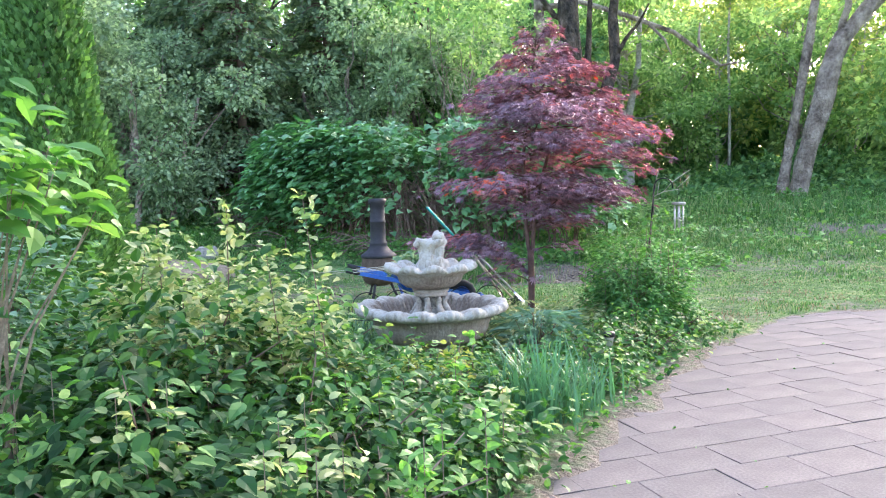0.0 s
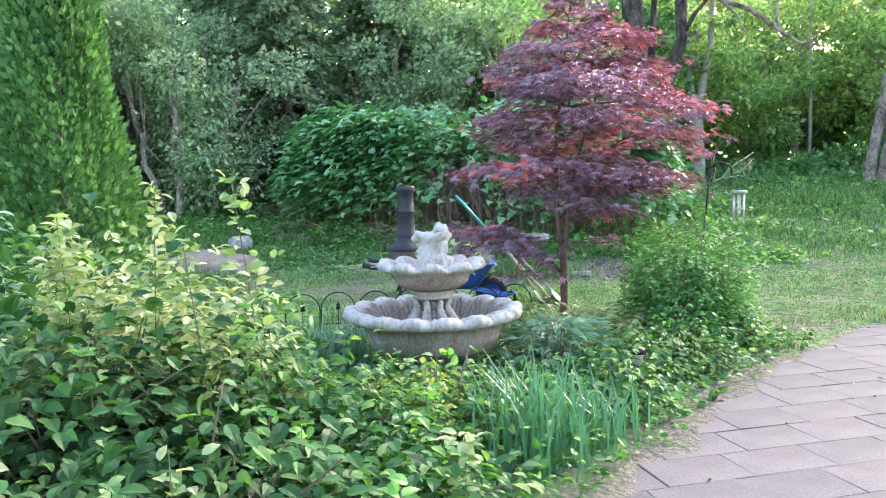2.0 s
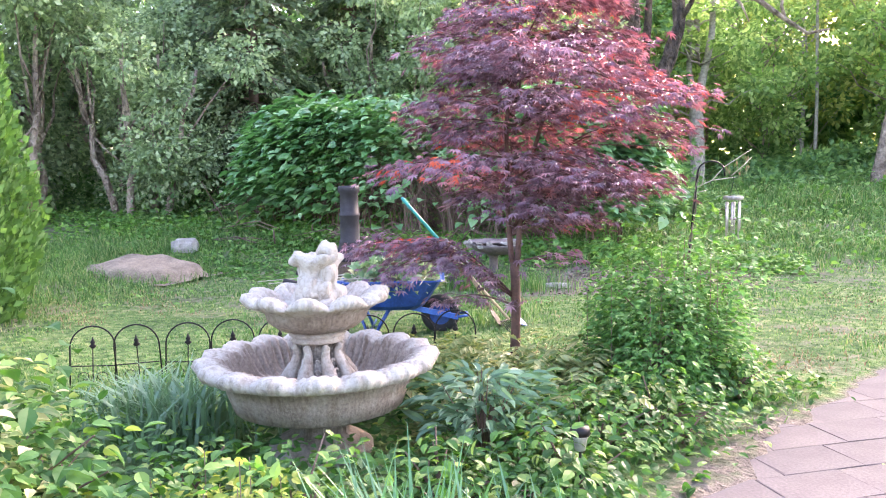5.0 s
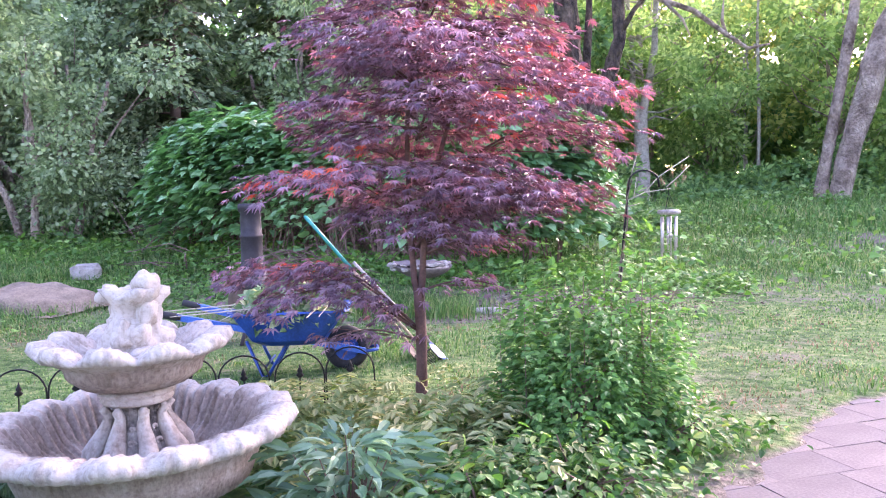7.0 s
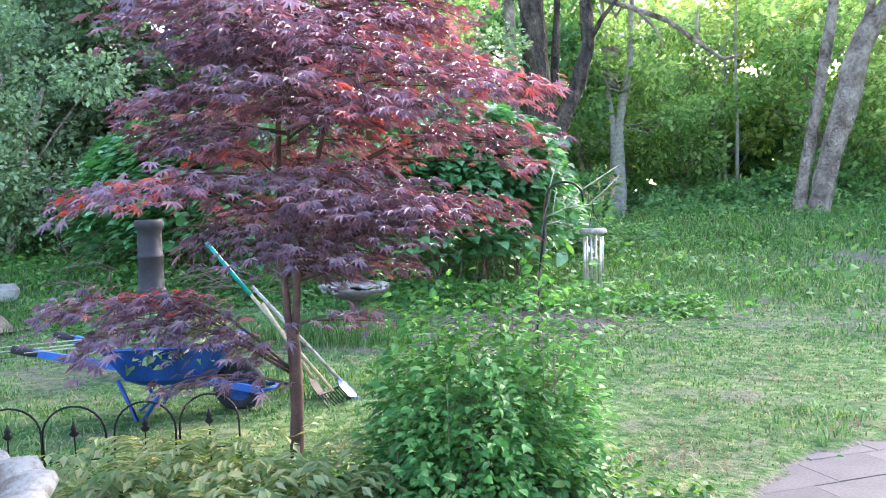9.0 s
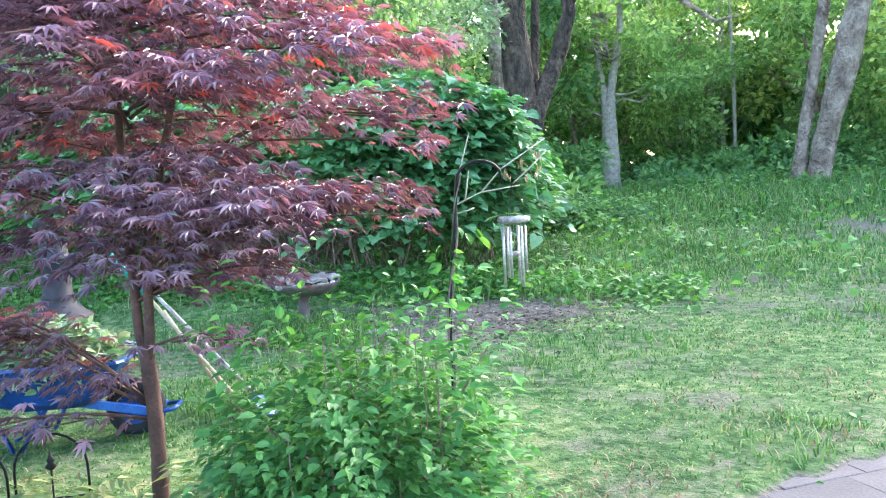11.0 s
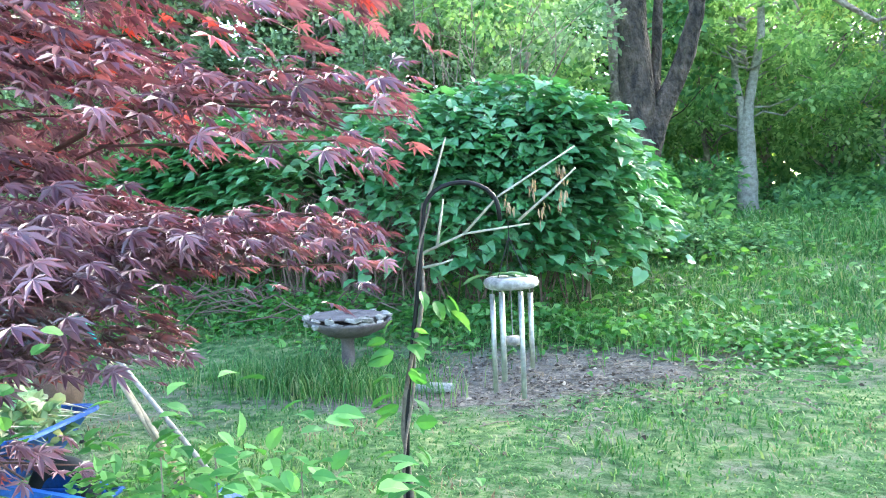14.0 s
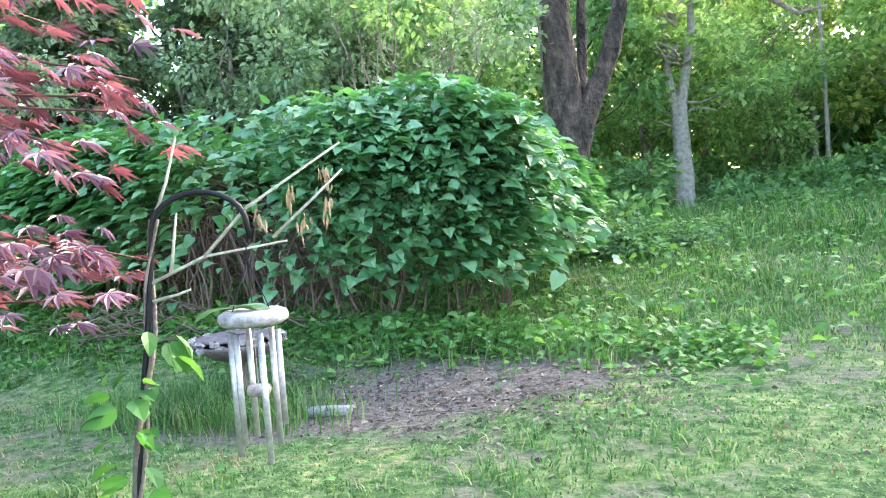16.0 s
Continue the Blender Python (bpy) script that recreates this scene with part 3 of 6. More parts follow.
    V[:, :2] *= (1 + 0.42 * n)[:, None]
    V[:, 2] += 0.018 * n * (V[:, 2] > 0.8)
    V[:, 0] += 0.03 * smoothstep(0.88, 1.04, V[:, 2])
    part("finial", V, Q, M_STONE, f, "lumpy moulded finial, bright white", True)
    for x, y, z, r, sq in ((0.085, -0.02, 1.055, 0.055, 1.0), (-0.075, -0.03, 1.02, 0.05, 0.8), (0.09, -0.09, 0.79, 0.05, 0.7), (-0.10, -0.08, 0.785, 0.045, 0.7), (0.02, -0.09, 0.86, 0.045, 1.3), (0.11, 0.05, 0.79, 0.045, 0.7), (0.085, -0.03, 0.95, 0.045, 1.3)):
        a = np.linspace(0, np.pi, 12)
        V, Q = lathe(np.stack([r * np.sin(a), -r * sq * np.cos(a)], -1), 24)
        n = np.array([noise.noise(Vector(v) * 26.0 + Vector((3 + x * 40, 1 + z * 9, 4))) for v in V])
        part("finial_knob", V * (1 + 0.5 * n)[:, None] + np.array((x, y, z)), Q, M_STONE, f, "", True)
    return f


fountain((0.245, 6.08, LOW))


# ---- Japanese maple ----
def maple(at):
    t = thing("maple_tree", at, "small Japanese maple with layered purple-red leaves", "tree")
    sway = lambda z: np.array((0.02 * math.sin(z * 3.0), 0.02 * math.cos(z * 2.3), z))
    wood = []
    main = [sway(z) for z in np.linspace(-0.03, 0.8, 8)]
    wood.append(tube(main, np.linspace(0.038, 0.033, 8), 10, 0.08))
    stems = [[sway(0.74), sway(0.86) + (-0.02, 0, 0), (-0.035, 0.02, 1.2), (-0.04, 0.03, 1.8), (0.04, 0.02, 2.4), (0.12, 0.0, 3.0)],
             [sway(0.7), sway(0.85) + (0.03, 0, 0), (0.065, -0.02, 1.15), (0.16, 0.02, 1.6), (0.32, 0.0, 2.1), (0.5, -0.05, 2.5)]]
    for s in stems:
        wood.append(tube(s, np.linspace(0.026, 0.008, len(s)), 8, 0.06))
    P, Y, S = [], [], []
    tiers = [(1.46, 1.14, 7), (1.70, 1.14, 7), (1.95, 1.2, 8), (2.16, 1.3, 9), (2.36, 1.2, 8), (2.54, 0.95, 8), (2.72, 0.7, 7), (2.9, 0.46, 5), (3.06, 0.25, 3)]
    arms = [(0.56, 203, 1.22, 1.10, 1.3), (0.54, 224, 1.05, 1.0, 1.1), (0.56, 186, 0.95, 1.08, 0.9), (0.56, 214, 0.8, 1.06, 0.9), (0.48, 236, 0.75, 0.66, 0.25), (0.78, -12, 0.55, 0.90, 0.4),
            (1.05, -50, 0.8, 1.52, 0.8), (1.05, -20, 0.88, 1.54, 0.8), (1.05, 6, 0.92, 1.54, 0.8), (1.0, 32, 0.95, 1.5, 0.8), (1.0, 62, 0.95, 1.44, 0.8), (1.0, 75, 0.8, 1.22, 0.6),
            (1.12, 33, 1.3, 1.57, 1.0), (1.12, 26, 1.2, 1.54, 0.7), (1.4, 22, 1.32, 1.96, 0.9), (1.4, 14, 1.2, 1.92, 0.6), (1.0, 4, 0.7, 1.18, 0.7), (1.0, 48, 0.7, 1.14, 0.7)]
    boughs = len(arms)
    for z, reach, count in tiers:
        for k in range(count):
            arms.append((z - 0.20 * rng.uniform(0.5, 1.2), 360 * (k + rng.uniform(-0.4, 0.4)) / count + z * 97, reach * rng.uniform(0.5, 1.1), z + rng.uniform(-0.14, 0.14), rng.uniform(0.75, 1.2)))
    for k, (z0, az, reach, z1, full) in enumerate(arms):
        a = radians(az)
        if k >= boughs and z1 < 2.05 and math.cos(a - 0.45) > 0.65:
            reach *= 0.76
        if z1 > 1.1:
            reach = min(1.42, reach * (0.98 + (0.08 + 0.14 * smoothstep(1.7, 2.2, z1)) * math.cos(a + 0.2)))
        u, v = np.array((math.cos(a), math.sin(a), 0)), np.array((-math.sin(a), math.cos(a), 0))
        s = np.linspace(0, 1, 6)
        root = np.array((0.12 * smoothstep(1.2, 2.8, z0), 0.0, z0))
        droop = rng.uniform(0.10, 0.26)
        arm = root + (s * reach)[:, None] * u + np.outer(np.sin(s * 2.2) * rng.uniform(-0.05, 0.05), v)
        arm[:, 2] = z0 + (z1 - z0) * np.sin(s * 1.7) / math.sin(1.7) - droop * s ** 2.5 * reach
        wood.append(tube(arm, np.linspace(0.009, 0.0025, 6), 5))
        n = int(150 * full * max(reach, 0.35))
        q = rng.beta(2.2, 1.25, n)
        lat = rng.normal(0, 0.27, n) * reach * (1.08 - 0.75 * np.abs(q - 0.5)) * 0.75
        pt = root + (q * reach)[:, None] * u + lat[:, None] * v
        pt[:, 2] = np.interp(q, s, arm[:, 2]) - 0.16 * np.abs(lat) + rng.normal(0.0, 0.032, n)
        P.append(pt)
        Y.append(u * 1.0 + np.sign(lat)[:, None] * v * rng.uniform(0.2, 1.1, n)[:, None] + rng.normal(0, 0.25, (n, 3)) + np.array((0, 0, -0.42)))
        S.append(rng.uniform(0.042, 0.076, n))
        for _ in range(3):
            i = rng.integers(0, n)
            wood.append(tube([root + (arm[3] - root) * rng.uniform(0.5, 1.0), pt[i]], [0.004, 0.002], 4))
    part("trunk", *join(wood), M_MAPLEBARK, t, "slim forked reddish-brown trunk", True)
    part("crown", *strew(PALM, np.concatenate(P), np.concatenate(Y), np.concatenate(S), 0.26), M_MAPLE, t, "tiers of pointed purple-red leaves")
    return t


maple((0.864, 8.05, LOW))


# ---- wheelbarrow with cuttings ----
def wheelbarrow(at, heading):
    w = thing("wheelbarrow", at, "blue steel wheelbarrow piled with garden cuttings", "wheelbarrow")
    w.rotation_euler = (0, 0, heading)  # +x runs from the wheel to the grips
    outline = []
    for z, x0, x1, h in ((0.25, 0.2, 0.66, 0.20), (0.29, 0.14, 0.74, 0.245), (0.52, -0.02, 0.88, 0.325), (0.53, -0.04, 0.90, 0.34), (0.515, -0.045, 0.905, 0.345), (0.525, -0.005, 0.865, 0.315), (0.28, 0.17, 0.70, 0.23)):
        c = 0.09
        outline.append([(x0 + c, -h, z), (x1 - c, -h, z), (x1 - c * .3, -h + c * .3, z), (x1, -h + c, z), (x1, h - c, z), (x1 - c * .3, h - c * .3, z), (x1 - c, h, z), (x0 + c, h, z), (x0 + c * .3, h - c * .3, z), (x0, h - c, z), (x0, -h + c, z), (x0 + c * .3, -h + c * .3, z)])
    V = np.array(outline).reshape(-1, 3)
    Q = [(r * 12 + i, r * 12 + (i + 1) % 12, r * 12 + 12 + (i + 1) % 12, r * 12 + 12 + i) for r in range(6) for i in range(12)]
    caps = np.array([list(range(11, -1, -1)), [72 + i for i in range(12)]])
    part("tray", V, [np.array(Q), caps], M_BLUE, w, "scuffed blue steel tray", False)
    for sgn in (-1, 1):
        d = np.array(((-0.16, sgn * 0.09, 0.16), (1.26, sgn * 0.31, 0.52)))
        u = (d[1] - d[0]) / np.linalg.norm(d[1] - d[0])
        s = np.array((-u[1], u[0], 0)) * 0.019
        h = np.array((0, 0, 0.024))
        V = np.array([d[0] - s - h, d[0] + s - h, d[0] + s + h, d[0] - s + h, d[1] - s - h, d[1] + s - h, d[1] + s + h, d[1] - s + h])
        part("handle", V, np.array([(3, 2, 1, 0), (4, 5, 6, 7), (0, 1, 5, 4), (1, 2, 6, 5), (2, 3, 7, 6), (3, 0, 4, 7)]), M_BLUEWOOD, w, "blue painted wooden handle")
        part("grip", *tube([d[1] - u * 0.03, d[1] + u * 0.02, d[1] + u * 0.13], [0.027, 0.03, 0.026], 10), M_RUBBER, w, "black rubber grip", True)
        part("leg", *tube([(0.45, sgn * 0.18, 0.27), (0.60, sgn * 0.23, 0.02), (0.64, sgn * 0.23, 0.012), (0.76, sgn * 0.23, 0.30)], 0.014, 8), M_BLUE, w, "bent blue steel leg", True)
        part("axle_bracket", *box(-0.07, 0.07, sgn * 0.075 - 0.006, sgn * 0.075 + 0.006, 0.13, 0.23, 0.004), M_BLUE, w)
    part("cross_brace", *tube([(0.62, -0.23, 0.09), (0.62, 0.23, 0.09)], 0.010, 8), M_BLUE, w)
    part("nose_bar", *tube([(-0.16, -0.10, 0.16), (-0.25, -0.08, 0.17), (-0.25, 0.08, 0.17), (-0.16, 0.10, 0.16)], 0.013, 8), M_BLUE, w, "", True)
    a = np.linspace(0, 2 * np.pi, 28)
    ring = np.stack([0.135 * np.cos(a), np.zeros(28), 0.18 + 0.135 * np.sin(a)], -1)
    wheel = part("wheel", *tube(ring, 0.047, 10), M_RUBBER, w, "black pneumatic tyre", True)
    V, Q = lathe([(0.0, -0.05), (0.03, -0.05), (0.03, -0.02), (0.10, -0.03), (0.10, 0.03), (0.03, 0.02), (0.03, 0.05), (0.0, 0.05)], 20)
    part("rim", np.stack([V[:, 0], V[:, 2], V[:, 1] + 0.18], -1), Q, M_BLUE, wheel, "blue wheel rim")
    return w


BARROW, HEAD = np.array((-0.08, 9.27)), math.atan2(-0.29, -0.957)
wheelbarrow((BARROW[0], BARROW[1], LOW), HEAD)


def on_barrow(x, y, z):
    c, s = math.cos(HEAD), math.sin(HEAD)
    return np.array((BARROW[0] + x * c - y * s, BARROW[1] + x * s + y * c, LOW + z))


def cuttings():
    h = thing("garden_cuttings", on_barrow(0.43, 0, 0.30), "heap of wilted green stems and leaves in the wheelbarrow", "plant cuttings")
    o = np.array(h.location)
    n = 1500
    u, v = rng.uniform(-1, 1, n), rng.uniform(-1, 1, n)
    ok = u * u + v * v < 1
    u, v = u[ok], v[ok]
    P = np.array([on_barrow(0.43 + 0.44 * a, 0.32 * b, 0.38 + 0.38 * math.sqrt(max(0, 1 - a * a - b * b)) * rng.uniform(0.55, 1.0)) for a, b in zip(u, v)]) - o
    part("leaves", *strew(OVATE, P, round_dirs(len(P), 0.5), rng.uniform(0.05, 0.11, len(P)), 0.7), M_CUTTING, h)
    stems = []
    for _ in range(46):
        x, y = rng.uniform(0.1, 0.8), rng.uniform(-0.25, 0.25)
        d = rng.uniform(0, 6.28)
        L = rng.uniform(0.25, 0.5)
        a = on_barrow(x, y, 0.52) - o
        stems.append(tube([a - np.array((math.cos(d), math.sin(d), 0.1)) * L * 0.4, a + (0, 0, 0.05), a + np.array((math.cos(d), math.sin(d), -0.1)) * L * 0.6], [0.003, 0.004, 0.002], 4))
    for sx, sy, L in ((0.8, 0.1, 0.75), (0.75, -0.15, 1.0), (0.7, 0.22, 0.6)):
        stems.append(tube([on_barrow(sx - 0.3, sy, 0.55) - o, on_barrow(sx, sy, 0.55) - o, on_barrow(sx + L, sy * 1.6, 0.60 - 0.12 * L) - o], [0.007, 0.006, 0.003], 5))
    tagged(part("stem", *join(stems), M_DEADTWIG, h, "pale cut stems"), "pale cut stems", kind="stuff")


cuttings()


# ---- long-handled tools leaning on the barrow ----
def tool(name, top, foot, grip_len, head, label, wood):
    top, foot = np.array(top), np.array(foot)
    t = thing(name, foot, label, "garden tool", "tools leaning on the wheelbarrow")
    d = (top - foot) / np.linalg.norm(top - foot)
    L = np.linalg.norm(top - foot)
    part("shaft", *tube([d * 0.12, d * (L - grip_len)], 0.013, 10), wood, t, "", True)
    if grip_len:
        part("handle_sleeve", *tube([d * (L - grip_len), d * (L - 0.02), d * L], [0.016, 0.017, 0.012], 12), M_TEAL, t, "teal plastic handle sleeve", True)
    side = np.cross(d, (0, 0, 1))
    side /= np.linalg.norm(side)
    if head == "rake":
        part("head_bar", *tube([d * 0.14 - side * 0.19, d * 0.13, d * 0.14 + side * 0.19], 0.008, 6), M_IRON, t, "black rake head")
        for k in range(11):
            c = side * (-0.19 + 0.038 * k)
            part("tine", *tube([d * 0.14 + c, d * 0.05 + c * 1.05, c * 1.1 + (0, 0, 0.01)], 0.004, 5), M_IRON, t)
    else:
        nrm = np.cross(side, d)
        V = []
        for s, w in ((0.2, 0.03), (0.16, 0.08), (0.06, 0.085), (0.0, 0.03)):
            for k in (-1, 0, 1):
                V.append(d * s + side * w * k + nrm * (0.02 * (1 - abs(k)) - 0.01))
        V = np.array(V)
        Q = [(r * 3 + c, r * 3 + c + 1, r * 3 + 4 + c, r * 3 + 3 + c) for r in range(3) for c in range(2)]
        ob = part("blade", V, np.array(Q), M_BLUE if head == "blue" else M_IRON, t, "steel blade")
        ob.modifiers.new("thickness", "SOLIDIFY").thickness = 0.004
    return t


tool("rake", (-0.58, 9.67, 1.12), (0.60, 9.52, LOW + 0.005), 0.64, "rake", "rake with ash shaft and teal handle sleeve", M_ASH)
tool("shovel", (-0.12, 9.60, 0.72), (0.66, 9.66, LOW + 0.01), 0.0, "blue", "shovel with pale weathered wooden shaft", M_GREYWOOD)
tool("hoe", (-0.02, 9.55, 0.60), (0.44, 9.60, LOW + 0.01), 0.0, "steel", "hoe with ash-coloured wooden shaft", M_ASH)


# ---- cast-iron chiminea ----
def chiminea(at):
    c = thing("chiminea", at, "dark cast-iron chiminea with a tall banded chimney", "outdoor stove")
    V, Q = lathe([(0.0, 0.16), (0.12, 0.16), (0.20, 0.20), (0.245, 0.30), (0.25, 0.42), (0.235, 0.52), (0.225, 0.55)], 28)
    part("firebox", V, Q, M_RUST, c, "dull rusty firebox", True)
    V, Q = lathe([(0.24, 0.545), (0.25, 0.56), (0.245, 0.585), (0.19, 0.62), (0.135, 0.68), (0.118, 0.72), (0.125, 0.735), (0.122, 0.75), (0.108, 0.77), (0.105, 1.02), (0.114, 1.03), (0.114, 1.05), (0.102, 1.06), (0.10, 1.27), (0.118, 1.29), (0.122, 1.33), (0.114, 1.36), (0.085, 1.36), (0.085, 1.2)], 32)
    part("chimney", V, Q, M_CAST, c, "black banded chimney", True)
    for k in range(3):
        a = 2.1 * k + 0.4
        part("leg", *tube([(0.15 * math.cos(a), 0.15 * math.sin(a), 0.2), (0.2 * math.cos(a), 0.2 * math.sin(a), 0.08), (0.24 * math.cos(a), 0.24 * math.sin(a), 0.0)], [0.022, 0.018, 0.022], 8), M_CAST, c, "", True)


chiminea((-1.42, 10.29, float(land(-1.42, 10.29))))


# ---- edging fence ----
def fence_panel():
    f = thing("fence_panel", (0, 0, 0), "black wire garden edging with a pointed finial", "fence", "edging fence behind the fountain")
    w, h = 0.30, 0.46
    a = np.linspace(0, np.pi, 13)
    arch = [(0, 0, 0)] + [(w / 2 - w / 2 * math.cos(t), 0, h - 0.15 + 0.15 * math.sin(t)) for t in a] + [(w, 0, 0)]
    part("arch", *tube(arch, 0.0058, 6), M_IRON, f, "", True)
    part("rail", *tube([(0, 0, 0.18), (w, 0, 0.18)], 0.004, 6), M_IRON, f)
    part("spike", *tube([(w / 2, 0, 0.05), (w / 2, 0, 0.31)], 0.004, 6), M_IRON, f)
    V, Q = lathe([(0.0, 0.30), (0.012, 0.305), (0.026, 0.32), (0.012, 0.335), (0.018, 0.345), (0.008, 0.365), (0.0, 0.39)], 8)
    part("finial", V + (w / 2, 0, 0), Q, M_IRON, f, "", True)
    for s in (-1, 1):
        t = np.linspace(0, 5.2, 14)
        r = 0.045 - 0.006 * t
        part("scroll", *tube(np.stack([w / 2 + s * (0.055 + r * np.cos(t)), np.zeros(14), 0.10 + r * np.sin(t)], -1), 0.003, 5), M_IRON, f, "", True)
    return f


panel = fence_panel()
fa, fb = np.array((-2.02, 6.78)), np.array((0.62, 7.98))
step = (fb - fa) / 9
for k in range(9):
    p = fa + step * k
    m = pose(p[0], p[1], float(land(*p)) - 0.02, rng.uniform(-5, 5), rng.uniform(-3, 3), math.degrees(math.atan2(step[1], step[0])) + rng.uniform(-5, 5))
    if k:
        copy_thing(panel, m)
    else:
        panel.matrix_basis = m


# ---- wind chime on its hook ----
HOOK = np.array((2.205, 8.515))


def crook():
    c = thing("shepherd_hook", (HOOK[0], HOOK[1], LOW), "black shepherd's hook wound with a bare vine", "plant hook")
    P = [(-0.107, 0.025, -0.02), (-0.104, 0.025, 0.4), (-0.098, 0.027, 0.7), (-0.09, 0.032, 0.9), (-0.075, 0.045, 1.06), (-0.058, 0.062, 1.2), (-0.045, 0.075, 1.34), (-0.036, 0.08, 1.42)]
    for a in np.linspace(math.pi, 0, 13):
        P.append((0.06 + 0.095 * math.cos(a), 0.122 + 0.042 * math.cos(a), 1.435 + 0.078 * math.sin(a)))
    P.append((0.158, 0.166, 1.40))
    part("rod", *tube(P, 0.0065, 8), M_IRON, c, "curved black rod", True)
    for ph, r in ((0.0, 0.0085), (2.4, 0.0055)):
        z = np.linspace(0.0, 1.46, 60)
        x = np.interp(z, [0.0, 0.82, 1.04, 1.2, 1.34, 1.46, 1.6], [-0.107, -0.095, -0.075, -0.055, -0.045, -0.025, -0.025])
        yy = np.interp(z, [0.0, 0.82, 1.04, 1.2, 1.34, 1.46, 1.6], [0.025, 0.025, 0.045, 0.065, 0.075, 0.085, 0.085])
        part("vine", *tube(np.stack([x + 0.011 * np.cos(z * 11 + ph), yy + 0.011 * np.sin(z * 11 + ph), z], -1), np.linspace(r, r * 0.6, 60), 6, 0.15), M_VINE, c, "twisting grey-brown vine", True)
    twigs = [[(-0.045, 0.075, 1.32), (0.065, 0.125, 1.37), (0.235, 0.195, 1.39)], [(0.065, 0.125, 1.37), (0.155, 0.165, 1.47), (0.355, 0.255, 1.6)], [(0.205, 0.185, 1.4), (0.285, 0.215, 1.47), (0.355, 0.255, 1.54)], [(-0.025, 0.085, 1.47), (-0.005, 0.105, 1.54), (0.025, 0.115, 1.64)], [(-0.005, 0.095, 1.34), (0.015, 0.105, 1.47)], [(-0.045, 0.075, 1.28), (0.005, 0.095, 1.29), (0.035, 0.105, 1.3)]]
    for tw in twigs:
        part("bare_twig", *tube(tw, np.linspace(0.0045, 0.0025, len(tw)), 6, 0.1), M_DEADTWIG, c, "pale bare twig", True)
    for x, y, z in [(0.272, 0.216, 1.463), (0.318, 0.237, 1.505), (0.245, 0.206, 1.528), (0.315, 0.237, 1.574), (0.175, 0.174, 1.483)]:
        V, F = strew(NARROW, rng.normal(0, 0.008, (9, 3)) * (1, 1, 2.2) + (x, y, z - 0.03), np.tile((0.05, 0, -1), (9, 1)) + rng.normal(0, 0.15, (9, 3)), rng.uniform(0.02, 0.04, 9))
        tagged(part("dry_catkin", V, F, M_STRAW, c, "hanging tan catkins"), kind="stuff")
    P, Y = [], []
    for z, d in ((1.22, 1), (1.19, 1), (1.21, 1), (1.17, 1), (1.20, 1)):
        P.append((-0.04 * d + rng.uniform(0, 0.11), 0.03 + rng.uniform(-0.03, 0.03), z))
        Y.append((d * 0.5, rng.uniform(-0.6, 0.4), rng.uniform(-1.0, -0.4)))
    part("vine_leaves", *strew(OVATE, P, Y, rng.uniform(0.05, 0.085, len(P)), 0.4), M_BROAD, c, "pale fresh leaves")
    P, Y = [], []
    for z in (0.42, 0.55, 0.68, 0.8, 0.88, 0.94, 0.99, 1.04, 1.09, 1.13):
        for d in (-1, 1):
            for _ in range(2):
                P.append((-0.095 + 0.03 * d * rng.uniform(0.4, 1.6), 0.03 + rng.uniform(-0.03, 0.02), z + rng.uniform(-0.04, 0.04)))
                Y.append((d, rng.uniform(-0.7, 0.2), rng.uniform(-0.9, 0.15)))
    part("vine_leaves", *strew(OVATE, P, Y, rng.uniform(0.045, 0.085, len(P)), 0.4), M_SHRUB, c, "green leaves along the vine")


crook()


def chime(at):
    c = thing("wind_chime", at, "wind chime with weathered wooden disc and dull aluminium tubes", "wind chime")
    V, Q = lathe([(0.0, -0.016), (0.06, -0.016), (0.071, -0.010), (0.074, 0.0), (0.070, 0.010), (0.058, 0.015), (0.0, 0.016)], 28)
    V[:, :2] *= (1 + 0.03 * np.sin(np.arctan2(V[:, 1], V[:, 0]) * 3))[:, None]
    part("disc", V, Q, M_GREYWOOD, c, "chipped grey wooden disc", True)
    for k, L in enumerate((0.20, 0.255, 0.235, 0.262, 0.225, 0.27)):
        a = 2 * math.pi * k / 6 + 0.3
        x, y = 0.05 * math.cos(a), 0.05 * math.sin(a)
        V, Q = lathe([(0.0046, -L), (0.0068, -L), (0.0068, 0), (0.0046, 0), (0.0046, -L)], 14)
        part("tube", V + (x, y, -0.03), Q, M_ALU, c, "dull silver tube", True)
        part("cord", *tube([(x, y, -0.03), (x * 0.95, y * 0.95, -0.01)], 0.0012, 4), M_GREYWOOD, c)
    V, Q = lathe([(0.0, -0.012), (0.022, -0.010), (0.026, 0.0), (0.022, 0.010), (0.0, 0.012)], 18)
    part("striker", V + (0, 0, -0.155), Q, M_GREYWOOD, c, "small wooden striker", True)
    part("striker_cord", *tube([(0, 0, -0.15), (0, 0, 0.0)], 0.0012, 4), M_GREYWOOD, c)
    for k in range(3):
        a = 2.1 * k
        part("hanger", *tube([(0.05 * math.cos(a), 0.05 * math.sin(a), 0.0), (0, 0, 0.12), (0, 0, 0.16)], 0.0014, 4), M_IRON, c)
    V, F = strew(OVATE, [(-0.05, -0.02, 0.02), (-0.02, -0.03, 0.022), (-0.06, 0.0, 0.02)], [(0.8, 0.1, 0.05), (1, 0.3, 0.05), (-1, -0.3, -0.2)], 0.08, 0.1)
    part("fallen_leaf", V, F, M_GREYLEAF, c)


chime((2.418, 8.58, 1.109))


